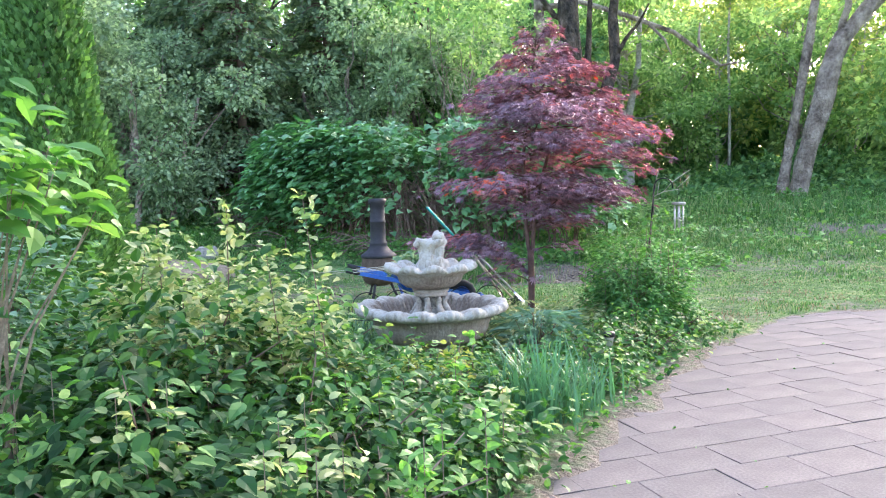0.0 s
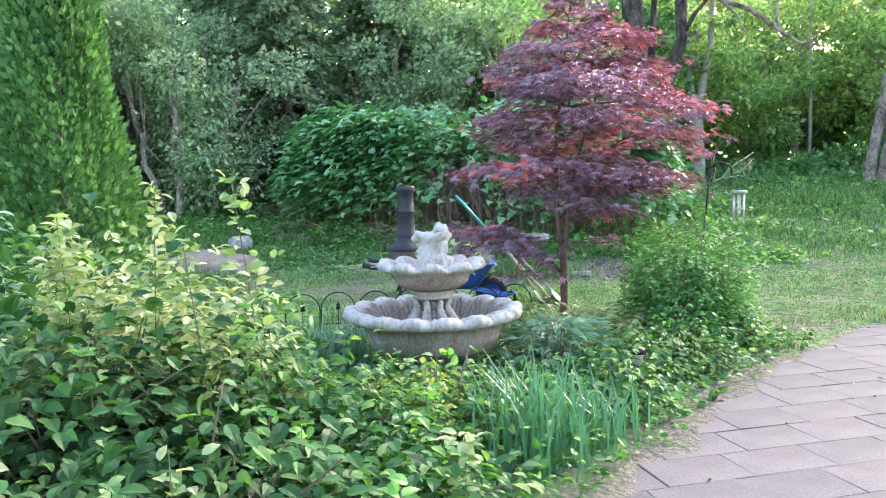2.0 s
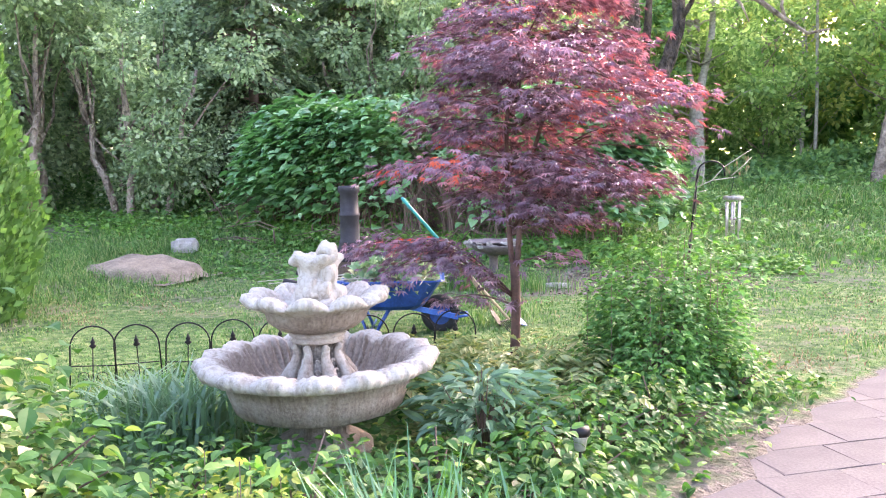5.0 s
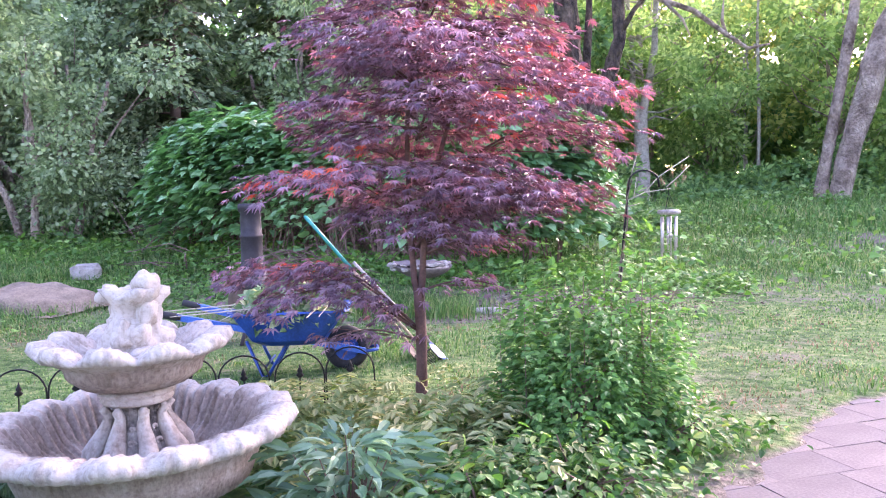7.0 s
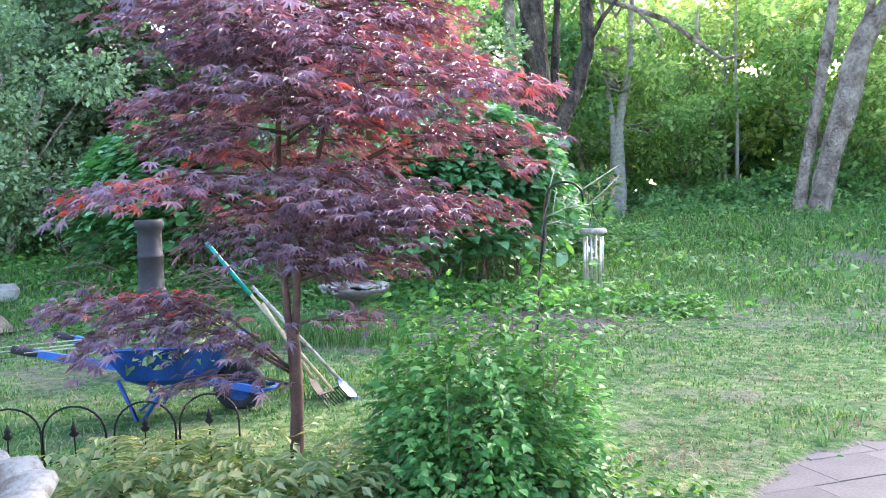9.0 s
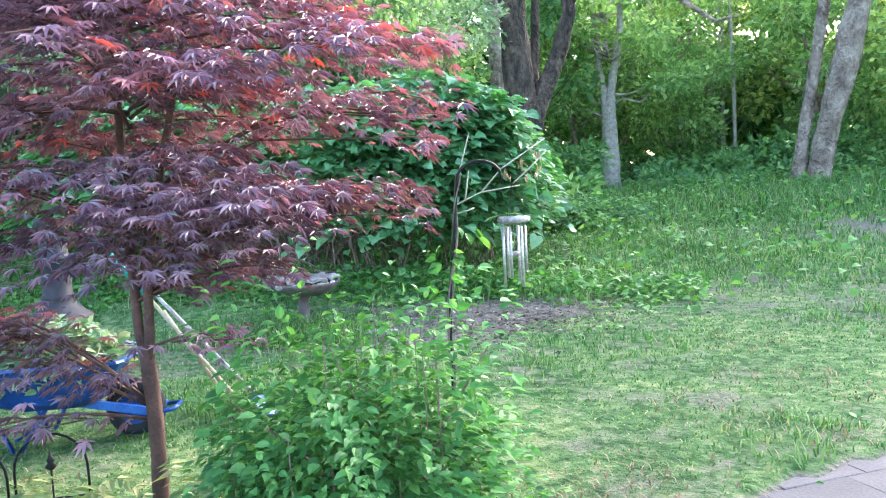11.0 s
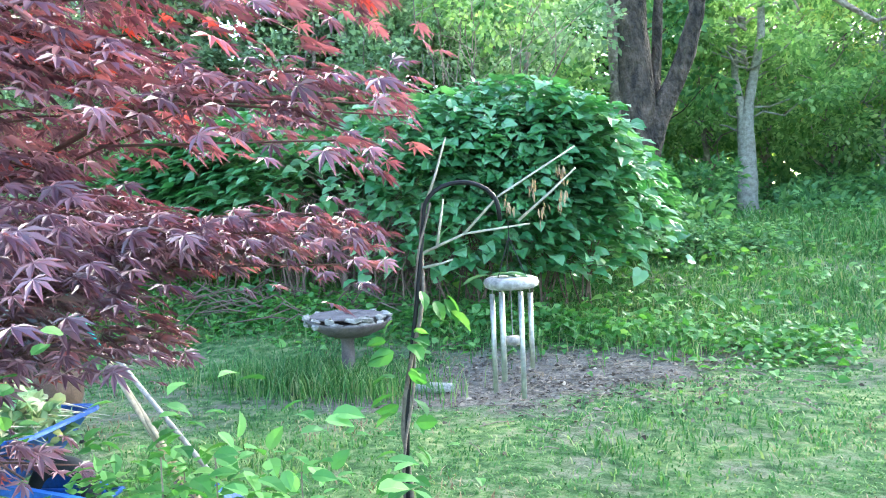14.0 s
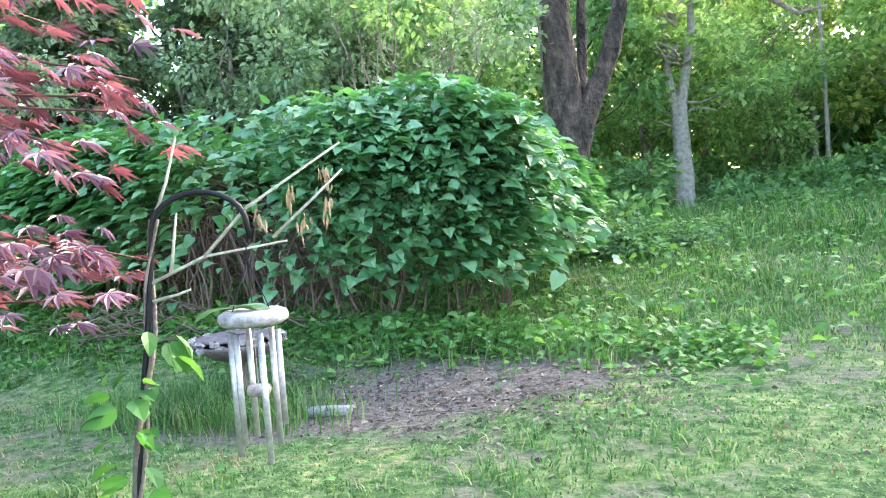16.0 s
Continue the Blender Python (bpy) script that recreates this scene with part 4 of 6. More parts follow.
# ---- bird bath, log, mound ----
def bird_bath(at):
    b = thing("bird_bath", at, "low brown bowl of pale stones on a pedestal", "bird bath")
    V, Q = lathe([(0.0, 0.0), (0.14, 0.0), (0.12, 0.05), (0.06, 0.1), (0.055, 0.36), (0.10, 0.42)], 24)
    part("pedestal", V, Q, M_DISH, b, "", True)
    V, Q = lathe([(0.05, 0.40), (0.20, 0.43), (0.31, 0.49), (0.355, 0.545), (0.36, 0.565), (0.345, 0.56), (0.29, 0.51), (0.18, 0.475), (0.0, 0.47)], 36)
    bowl = part("bowl", V, Q, M_DISH, b, "shallow brown bowl", True)
    bowl.matrix_basis = pose(0, 0, 0, 3, 4, 0)
    V, Q = lathe([(0.0, 0.545), (0.20, 0.55), (0.30, 0.56), (0.315, 0.572), (0.30, 0.58), (0.15, 0.588), (0.0, 0.59)], 30)
    part("slab", V + rng.normal(0, 0.004, V.shape), Q, M_DISH, b, "flat dark slab", True)
    for k in range(26):
        a, r = 2 * math.pi * (k + rng.uniform(-0.3, 0.3)) / 13, 0.335 + rng.uniform(-0.02, 0.025)
        V, Q = lathe([(0.0, -0.03), (0.045, -0.026), (0.052, 0.0), (0.042, 0.022), (0.0, 0.026)], 7)
        V = V * (rng.uniform(0.5, 0.8), rng.uniform(0.9, 1.7), rng.uniform(0.4, 0.8)) + rng.normal(0, 0.006, V.shape)
        ob = part("stone", V, Q, M_ROCK, b, "")
        ob.matrix_basis = pose(r * math.cos(a), r * math.sin(a), 0.525 + 0.045 * (k >= 13) + rng.uniform(-0.008, 0.008), rng.uniform(-9, 9), rng.uniform(-9, 9), math.degrees(a) + rng.uniform(-15, 15))


bird_bath((-0.30, 12.40, float(land(-0.3, 12.4))))

lz = float(land(0.5, 12.3))
V, F = tube([(-0.17, 0, 0.035), (-0.15, 0, 0.04), (0.0, 0.01, 0.045), (0.16, 0, 0.04), (0.18, 0, 0.036)], [0.02, 0.04, 0.045, 0.04, 0.02], 10, 0.12)
log = new("log_offcut", mesh_of("log_offcut", V, F, M_GREYWOOD, True))
log.matrix_basis = pose(0.55, 12.25, lz - 0.005, 0, 0, 12)
tagged(log, "pale weathered log offcut lying on bare soil", "log")


def heap(name, at, rx, ry, h, label, category, material, lean=0.0):
    n = 40
    u, v = np.meshgrid(np.linspace(-1, 1, n), np.linspace(-1, 1, n), indexing="ij")
    r = np.sqrt(u * u + v * v)
    z = h * np.clip(1 - r ** 2, 0, 1) ** 0.8 * (1 + 0.5 * np.array([noise.noise(Vector((a * 3 + at[0], b * 3, 0.3))) for a, b in zip(u.ravel(), v.ravel())]).reshape(n, n)) - 0.10 * smoothstep(0.85, 1.05, r) - 0.01
    i, j = np.meshgrid(np.arange(n - 1), np.arange(n - 1), indexing="ij")
    b = i * n + j
    ob = new(name, mesh_of(name, np.stack([u * rx, v * ry, z], -1), np.stack([b, b + n, b + n + 1, b + 1], -1).reshape(-1, 4), material, True))
    ob.location = at
    return tagged(ob, label, category)


mz = float(land(-5.5, 11.9))
heap("soil_mound", (-5.3, 11.7, mz), 0.95, 0.75, 0.2, "low mound of dry brown soil on the lawn", "mound", M_SOIL)
ta, tr = rng.uniform(0, 6.28, 900), rng.uniform(0.78, 1.15, 900)
tx, ty = -5.3 + 0.95 * tr * np.cos(ta), 11.7 + 0.75 * tr * np.sin(ta)
tufts = new("mound_grass", mesh_of("mound_grass", *blades(np.stack([tx, ty, land(tx, ty) - 0.005], -1), rng.uniform(0.06, 0.2, 900), 0.009, 0.9), M_GRASS))
tagged(tufts, "grass growing round the foot of the soil mound", "grass", kind="stuff")
V, F = box(-0.2, 0.2, -0.13, 0.13, 0, 0.2, 0.05)
V = V + rng.normal(0, 0.012, V.shape)
rock = new("rock", mesh_of("rock", V, F, M_ROCK))
rock.matrix_basis = pose(-5.55, 13.1, float(land(-5.55, 13.1)), 0, 0, 25)
tagged(rock, "pale square rock lying in the grass", "rock")


# ---- small stake light ----
def stake_light(at):
    s = thing("stake_light", at, "small grey solar stake light among the plants", "garden light")
    part("stake", *tube([(0, 0, -0.02), (0, 0, 0.3)], 0.006, 6), M_IRON, s)
    V, Q = lathe([(0.0, 0.28), (0.022, 0.29), (0.03, 0.34), (0.034, 0.345), (0.034, 0.36), (0.0, 0.372)], 16)
    part("lamp_head", V, Q, M_ALU, s, "", True)
    V, Q = lathe([(0.0, 0.352), (0.04, 0.353), (0.042, 0.375), (0.036, 0.388), (0.0, 0.392)], 16)
    part("lamp_cap", V, Q, M_IRON, s, "dark plastic cap", True)


stake_light((1.645, 5.62, LOW))


# ---- plants of the bed ----
def leafy_plant(name, at, leaves, material, stems, label, category, stem_mat=M_TWIG, group=""):
    t = thing(name, at, label, category, group)
    o = np.array(at)
    if stems:
        tagged(part("stem", *join([(V - o, F) for V, F in stems]), stem_mat, t), kind="stuff")
    tagged(part("foliage", leaves[0] - o, leaves[1], material, t), kind="stuff")
    return t


def bush(name, centre, rx, ry, height, count, size, shape, material, label, shell=0.55, drop=0.5, stem_mat=M_TWIG, stems=26, lift=0.05, lumps=0.18, group="", square=1.0, sink=0.0, face=0.4):
    """A rounded bush: stems from its root, leaves thickest near an uneven outside."""
    cx, cy = centre
    z0 = float(land(cx, cy))
    D = round_dirs(count)
    D[:, 2] = np.abs(D[:, 2])
    ph = rng.uniform(0, 6.28, 3)
    az = np.arctan2(D[:, 1], D[:, 0])
    D = np.sign(D) * np.abs(D) ** square
    bulge = 1 + lumps * (0.8 * np.sin(14 * az + 11 * D[:, 2]) * np.sin(9 * D[:, 2] + 3 * az) + np.sin(3 * az + ph[0] + 2.5 * D[:, 2]) + 0.7 * np.sin(5 * az + ph[1] - 4 * D[:, 2]) + 0.5 * np.sin(9 * az + 7 * D[:, 2] + ph[2]))
    r = (shell + (1 - shell) * rng.uniform(0, 1, count) ** 0.6) * bulge
    P = np.stack([cx + D[:, 0] * r * rx, cy + D[:, 1] * r * ry, z0 + lift + D[:, 2] * r * (height - lift)], -1)
    P[:, 2] -= sink * smoothstep(cx + 0.2 * rx, cx + rx, P[:, 0]) * (P[:, 2] - z0)
    Y = D * np.array((1, 1, 0.15)) + rng.normal(0, 0.5, (count, 3)) * np.array((1, 1, 0.4))
    Y[:, 2] -= drop * 0.8
    N = D * face + np.array((0, 0, 0.9))
    leaves = strew(shape, P, Y, rng.uniform(0.7, 1.25, count) * size, 0.35, N)
    st = []
    for k in range(stems):
        i = rng.integers(0, count)
        b = np.array((cx + rng.normal(0, rx * 0.18), cy + rng.normal(0, ry * 0.18), z0 - 0.02))
        st.append(tube([b, b * 0.5 + P[i] * 0.5 + (0, 0, 0.12 * height), P[i]], [0.008, 0.006, 0.003], 4))
    return leafy_plant(name, (cx, cy, z0), leaves, material, st, label, "shrub", stem_mat, group)


bush("knotweed_bush", (-1.85, 16.35), 3.8, 2.35, 2.5, 21000, 0.18, HEART, M_KNOT, "huge rounded knotweed thicket with heart-shaped green leaves", 0.66, 0.22, M_CANE, 150, 0.16, 0.038, "", 0.44, 0.05, 0.6)
canes = []
for k in range(120):
    x = rng.uniform(-5.2, 1.2)
    y = 16.35 - 2.0 * max(0.1, 1 - abs((x + 2.1) / 3.4) ** 3) ** 0.33 + rng.uniform(-0.05, 0.6)
    z = float(land(x, y))
    canes.append(tube([(x, y, z - 0.02), (x + rng.normal(0, 0.12), y + rng.normal(0.05, 0.1), z + 0.5), (x + rng.normal(0, 0.3), y + 0.25, z + 1.3)], [0.012, 0.010, 0.006], 5))
dead = thing("dead_canes", (-0.75, 14.3, LOW), "brown dead knotweed canes standing under the thicket", "canes", kind="stuff")
V, F = join(canes)
part("canes", V - np.array((-0.75, 14.3, LOW)), F, M_CANE, dead)

bush("rounded_shrub", (1.93, 7.72), 0.53, 0.55, 0.88, 8200, 0.048, OVATE, M_SHRUB, "leafy rounded green shrub beside the paving", 0.35, 0.15, M_TWIG, 40, 0.06, 0.21, "", 0.8)
bush("tall_leafy_shrub", (-0.85, 2.6), 0.5, 0.45, 1.8, 380, 0.12, OVATE, M_BROAD, "tall shrub with large bright green leaves", 0.4, 0.2, M_TWIG, 24, 1.3, 0.14)
# upright sprigs out of the rounded shrub
for k in range(22):
    a, r = rng.uniform(0, 6.28), rng.uniform(0.1, 0.5)
    x, y = 1.93 + r * math.cos(a), 7.72 + r * math.sin(a)
    h, n = 0.98 - 0.5 * r + rng.uniform(-0.08, 0.1), 26
    q = rng.uniform(0.55, 1, n)
    P = np.stack([x + rng.normal(0, 0.03, n), y + rng.normal(0, 0.03, n), LOW + h * q], -1)
    leafy_plant("shrub_sprig", (x, y, LOW), strew(OVATE, P, round_dirs(n, 0.3) + (0, 0, 0.2), rng.uniform(0.035, 0.06, n), 0.4), M_BROAD, [tube([(x, y, LOW), (x, y, LOW + h)], [0.004, 0.002], 4)], "upright young sprig of the rounded shrub", "plant", M_TWIG, "sprigs of the rounded shrub")
ROSE = "sprawling rose bush with mixed green leaves"
LOWB = "low leafy perennial mound in the garden bed"
for bxy, brx, bry, bh, bn, size, lab in (((-0.55, 3.5), 0.80, 0.75, 0.98, 2000, 0.082, ROSE), ((-0.30, 2.5), 0.75, 0.6, 0.74, 1150, 0.085, ROSE), ((-1.2, 3.0), 0.6, 0.6, 1.12, 1500, 0.08, ROSE), ((-1.75, 4.3), 0.9, 0.85, 0.95, 1900, 0.072, ROSE),
                                         ((0.35, 3.3), 0.6, 0.6, 0.62, 1450, 0.075, LOWB), ((-0.12, 4.35), 0.55, 0.5, 0.84, 1400, 0.07, ROSE), ((-0.80, 4.9), 0.55, 0.4, 0.55, 1100, 0.068, ROSE), ((0.45, 4.25), 0.45, 0.45, 0.52, 1100, 0.062, LOWB),
                                         ((0.85, 3.75), 0.42, 0.45, 0.40, 950, 0.07, LOWB), ((0.70, 4.95), 0.42, 0.4, 0.38, 800, 0.06, LOWB), ((0.20, 5.05), 0.42, 0.32, 0.36, 800, 0.055, LOWB), ((0.45, 2.4), 0.5, 0.5, 0.45, 900, 0.08, LOWB),
                                         ((1.55, 5.75), 0.32, 0.4, 0.34, 700, 0.06, LOWB), ((1.95, 6.75), 0.34, 0.42, 0.36, 850, 0.05, LOWB), ((2.35, 7.6), 0.3, 0.32, 0.32, 650, 0.05, LOWB), ((1.1, 5.5), 0.3, 0.3, 0.32, 450, 0.06, LOWB), ((1.6, 6.35), 0.34, 0.36, 0.42, 750, 0.05, LOWB)):
    bush("rose_shrub" if lab == ROSE else "perennial_mound", bxy, brx, bry, bh, bn, size, OVATE, M_HEDGE_SHADE if bxy[1] < 3.6 and bxy[0] < 0.5 else M_HEDGE, lab, 0.3, 0.3, M_CANE, 30, 0.04, 0.2)
for bxy, brx, bry, bh, bn in (((-0.72, 4.12), 0.5, 0.42, 1.02, 1500), ((-0.3, 4.35), 0.42, 0.32, 0.80, 900), ((-1.3, 4.5), 0.5, 0.42, 1.0, 1200)):
    bush("variegated_shrub", bxy, brx, bry, bh, bn, 0.062, OVATE, M_CREAM, "variegated shrub with pale creamy young leaves", 0.55, 0.1, M_CANE, 24, 0.35, 0.26, "variegated shrubs of the bed")
for k in range(26):
    x, y = rng.uniform(-0.7, 1.2), rng.uniform(2.3, 4.5)
    h, n = rng.uniform(0.45, 0.62) + 0.25 * (x < 0.2), 22
    q = rng.uniform(0.5, 1, n)
    P = np.stack([x + rng.normal(0, 0.035, n), y + rng.normal(0, 0.035, n), LOW + h * q], -1)
    leafy_plant("bed_sprig", (x, y, LOW), strew(OVATE, P, round_dirs(n, 0.3) + (0, 0, 0.25), rng.uniform(0.045, 0.08, n), 0.4), M_YOUNG if k % 3 else M_CREAM, [tube([(x, y, LOW), (x, y, LOW + h)], [0.004, 0.002], 4)], "upright fresh green shoot in the bed", "plant", M_TWIG, "young shoots in the bed")
for k in range(12):
    x, y = rng.uniform(0.1, 0.8), rng.uniform(4.45, 4.85)
    h, n = rng.uniform(0.36, 0.5), 30
    q = rng.uniform(0.55, 1, n)
    P = np.stack([x + rng.normal(0, 0.04, n), y + rng.normal(0, 0.04, n), LOW + h * q], -1)
    leafy_plant("golden_sprig", (x, y, LOW), strew(OVATE, P, round_dirs(n, 0.3) + (0, 0, 0.2), rng.uniform(0.03, 0.055, n), 0.4), M_GOLD, [tube([(x, y, LOW), (x, y, LOW + h)], [0.004, 0.002], 4)], "sprig of yellow-green new leaves before the fountain", "plant", M_TWIG, "yellow sprigs before the fountain")
# dead brown canes at the foot of the roses
for cx, cy in ((0.35, 2.25), (0.75, 2.9)):
    dc = thing("dead_rose_canes", (cx, cy, LOW), "tangle of dead brown rose canes", "canes", "dead canes in the bed")
    for k in range(9):
        a, L = rng.uniform(0, 6.28), rng.uniform(0.2, 0.45)
        part("cane", *tube([(rng.normal(0, 0.06), rng.normal(0, 0.06), -0.01), (0.4 * L * math.cos(a), 0.4 * L * math.sin(a), 0.22), (L * math.cos(a), L * math.sin(a), rng.uniform(0.2, 0.42))], [0.007, 0.006, 0.003], 5, 0.1), M_TWIG, dc)

bush("greyish_shrub", (-2.05, 4.1), 0.62, 0.6, 1.5, 2600, 0.07, OVATE, M_GREYLEAF, "tall shrub with small greyish green leaves", 0.4, 0.2, M_CANE, 26, 0.05, 0.2)
# pale sprays of new leaves above the roses
for x, y, h, n in ((0.01, 3.99, 1.30, 80), (-0.15, 3.85, 1.05, 110), (-0.54, 4.2, 1.26, 110), (-0.75, 3.8, 1.15, 140), (-1.0, 4.1, 1.12, 120), (-1.4, 4.6, 1.0, 100)):
    s_ = rng.uniform(0.4, 1, n)
    lean = rng.uniform(-0.2, 0.2, 2)
    h *= 1.1
    wide = 0.11 * (1.2 - s_)
    P = np.stack([x + lean[0] * (s_ - 1) + rng.normal(0, 1, n) * wide, y + lean[1] * (s_ - 1) + rng.normal(0, 1, n) * wide, LOW + h * s_ + rng.normal(0, 0.02, n)], -1)
    st = [tube([(x - lean[0], y - lean[1], LOW), (x - lean[0] * 0.5, y - lean[1] * 0.5, LOW + h * 0.5), (x, y, LOW + h)], [0.006, 0.004, 0.002], 4)]
    leafy_plant("rose_spray", (x - lean[0], y - lean[1], LOW), strew(OVATE, P, round_dirs(n, 0.5) + (0, 0, 0.2), rng.uniform(0.04, 0.085, n), 0.5), M_CREAM, st, "upright spray with pale creamy new leaves", "plant", M_CANE, "pale sprays in the rose bed")

# low groundcover over the whole bed
N = 17000
bx, by = rng.uniform(-3.2, 3.0, N), rng.uniform(0.9, 8.1, N)
keep = (bx < edge_x(by) + rng.normal(-0.06, 0.05, N)) & ((bx - 0.245) ** 2 + (by - 6.08) ** 2 > 0.3 ** 2) & (by < 6.9 + 0.45 * (bx + 1.9) + rng.normal(0, 0.1, N)) & ((bx > -1.5) | (by < 6.2))
bx, by = bx[keep], by[keep]
edge = np.clip((edge_x(by) - bx) / 0.5, 0.2, 1)
H = (0.14 + 0.22 * np.exp(-((by - 4.2) / 1.4) ** 2)) * edge
P = np.stack([bx, by, LOW + 0.02 + H * rng.uniform(0.1, 1.0, len(bx))], -1)
cover = new("groundcover", mesh_of("groundcover", *strew(OVATE, P, round_dirs(len(P), 0.35), rng.uniform(0.035, 0.075, len(P)), 0.55), M_HEDGE))
tagged(cover, "mixed green groundcover leaves filling the garden bed", "groundcover", kind="stuff")

# arching fronds beneath the maple
P, Y = [], []
for k in range(190):
    x, y = rng.uniform(0.15, 1.75), rng.uniform(6.55, 7.75)
    a, L, h = rng.uniform(0, 6.28), rng.uniform(0.22, 0.4), rng.uniform(0.15, 0.36)
    for s in np.linspace(0.25, 1, 9):
        for sd in (-1, 1):
            d = np.array((math.cos(a), math.sin(a), 0))
            e = np.array((-math.sin(a), math.cos(a), 0)) * sd
            P.append(np.array((x, y, LOW)) + d * L * s + (0, 0, h * math.sin(s * 2.3)))
            Y.append(e + d * 0.5 + (0, 0, -0.25))
fr = new("frond_plants", mesh_of("frond_plants", *strew((np.array([(0, 0, 0), (-.2, .45, .03), (0, 1, -.1), (.2, .45, .03)]), np.array([(0, 1, 2, 3)])), P, Y, rng.uniform(0.06, 0.095, len(P)), 0.25), M_FROND))
tagged(fr, "yellowish arching compound leaves under the maple", "groundcover", kind="stuff")


def clump(name, at, n, h, w, r, splay, material, label):
    t = thing(name, at, label, "plant")
    kinds = [mesh_of("blade", *blades(np.zeros((1, 3)), h * rng.uniform(0.7, 1.05), w * rng.uniform(0.8, 1.2), splay * rng.uniform(0.4, 1.0)), material) for _ in range(9)]
    for k in range(n):
        ob = new("blade", kinds[k % 9])
        ob.parent = t
        q = rng.uniform(0.6, 1.05)
        ob.matrix_basis = pose(rng.normal(0, r), rng.normal(0, r), -0.01, 0, 0, rng.uniform(0, 360)) @ Matrix.Scale(q, 4)


clump("iris_clump", (1.22, 4.70, LOW), 200, 0.62, 0.015, 0.13, 0.6, M_IRIS, "clump of upright blue-green iris blades")
clump("daylily_clump", (1.45, 5.05, LOW), 90, 0.46, 0.016, 0.12, 0.7, M_IRIS, "clump of arching grassy daylily leaves")
clump("daylily_clump", (-0.52, 6.0, LOW), 260, 0.5, 0.022, 0.15, 1.15, M_GREYLEAF, "clump of arching pale daylily leaves")
clump("daylily_clump", (-0.95, 6.2, LOW), 220, 0.45, 0.022, 0.15, 1.15, M_GREYLEAF, "clump of arching pale daylily leaves")


def peony(at):
    P, Y = [], []
    for k in range(330):
        a, r, h = rng.uniform(0, 6.28), rng.uniform(0.02, 0.32), rng.uniform(0.12, 0.44)
        P.append(np.array((r * math.cos(a), r * math.sin(a), h)))
        Y.append((math.cos(a), math.sin(a), rng.uniform(-0.2, 0.5)))
    t = thing("peony_plant", at, "young peony with bluish green divided leaves", "plant")
    part("leaves", *strew(LANCE, P, Y, rng.uniform(0.08, 0.14, len(P)), 0.5), M_GREYLEAF, t)
    tagged(part("stem", *join([tube([(0, 0, 0), p * 0.6, p], [0.005, 0.004, 0.002], 4) for p in P[:40]]), M_CANE, t), kind="stuff")


peony((1.08, 6.22, LOW))

# ---- lawn grass ----
N = 260000
gxs, gys = rng.uniform(-8, 9, N), 6.6 + 19 * rng.uniform(0, 1, N) ** 1.25
keep = (gxs < edge_x(gys) - 0.03) | (gys > 9.35 + 0.14 * np.clip(gxs - 4.8, 0, 9))
keep &= rng.uniform(0, 1, N) > bare(gxs, gys) * 1.15
keep &= (gys > 6.9 + 0.45 * (gxs + 1.9)) | (gxs < -1.6) | (gxs > 2.0)
gxs, gys = gxs[keep], gys[keep]
patch = 0.5 + 0.5 * np.sin(gxs * 1.7 + 1.3 * np.sin(gys * 0.8)) * np.sin(gys * 1.4 + gxs * 0.5)
tall = 0.22 * smoothstep(18, 25, gys) * rng.uniform(0.2, 1, len(gxs)) + 0.12 * smoothstep(13.6, 15, gys) * rng.uniform(0, 1, len(gxs)) + 0.1 * smoothstep(-3.5, -6, gxs)
h = (0.02 + 0.07 * patch ** 2.5 * (0.55 + 0.9 * (np.sin(gxs * 6.1 + 2 * np.sin(gys * 3.3)) * np.sin(gys * 5.3 + gxs) > 0.2)) + tall) * rng.uniform(0.6, 1.3, len(gxs))
lawn = new("lawn_grass", mesh_of("lawn_grass", *blades(np.stack([gxs, gys, land(gxs, gys) - 0.005], -1), h, 0.007 + 0.0007 * (gys - 6), 1.0), M_GRASS))
tagged(lawn, "uneven tufts of fresh green lawn grass", "grass", kind="stuff")

# long grass round the bird bath, under the thicket and along the wood
N = 16000
tx, ty = np.concatenate([rng.normal(-0.45, 0.5, 2600), rng.uniform(-6.5, 2.6, 3400), rng.uniform(2.5, 15, N - 6000)]), np.concatenate([rng.normal(12.12, 0.25, 2600), rng.normal(13.9, 0.3, 3400), rng.uniform(21.5, 28.0, N - 6000)])
th = np.concatenate([rng.uniform(0.12, 0.3, 2600), rng.uniform(0.08, 0.24, 3400), rng.uniform(0.2, 0.55, N - 6000)])
long_grass = new("long_grass", mesh_of("long_grass", *blades(np.stack([tx, ty, land(tx, ty) - 0.01], -1), th, np.concatenate([np.full(6000, 0.009), np.full(N - 6000, 0.022)]), 0.6), M_GRASS))
tagged(long_grass, "uncut long grass round the lawn's margins", "grass", kind="stuff")

# broad-leaved weeds at the lawn's margin and scattered through it
N = 16000
wx, wy = rng.uniform(-8.5, 9.5, N), rng.uniform(9.6, 27, N)
spots = 0.5 + 0.5 * np.sin(wx * 1.3 + 2.0 * np.sin(wy * 0.7)) * np.sin(wy * 1.7 + wx)
dens = smoothstep(13.0, 13.9, wy) * (1 - 0.6 * smoothstep(2.5, 4.0, wx) * (wy < 20)) + 0.4 * smoothstep(-2.5, -4.5, wx) + 0.22 * spots
keep = (rng.uniform(0, 1, N) < dens) & (rng.uniform(0, 1, N) > bare(wx, wy) * 0.9)
wx, wy = wx[keep], wy[keep]
tallw = 0.05 + 0.25 * smoothstep(13, 15, wy) + 0.25 * smoothstep(21, 26, wy)
P = np.stack([wx, wy, land(wx, wy) + 0.015 + tallw * rng.uniform(0, 1, len(wx))], -1)
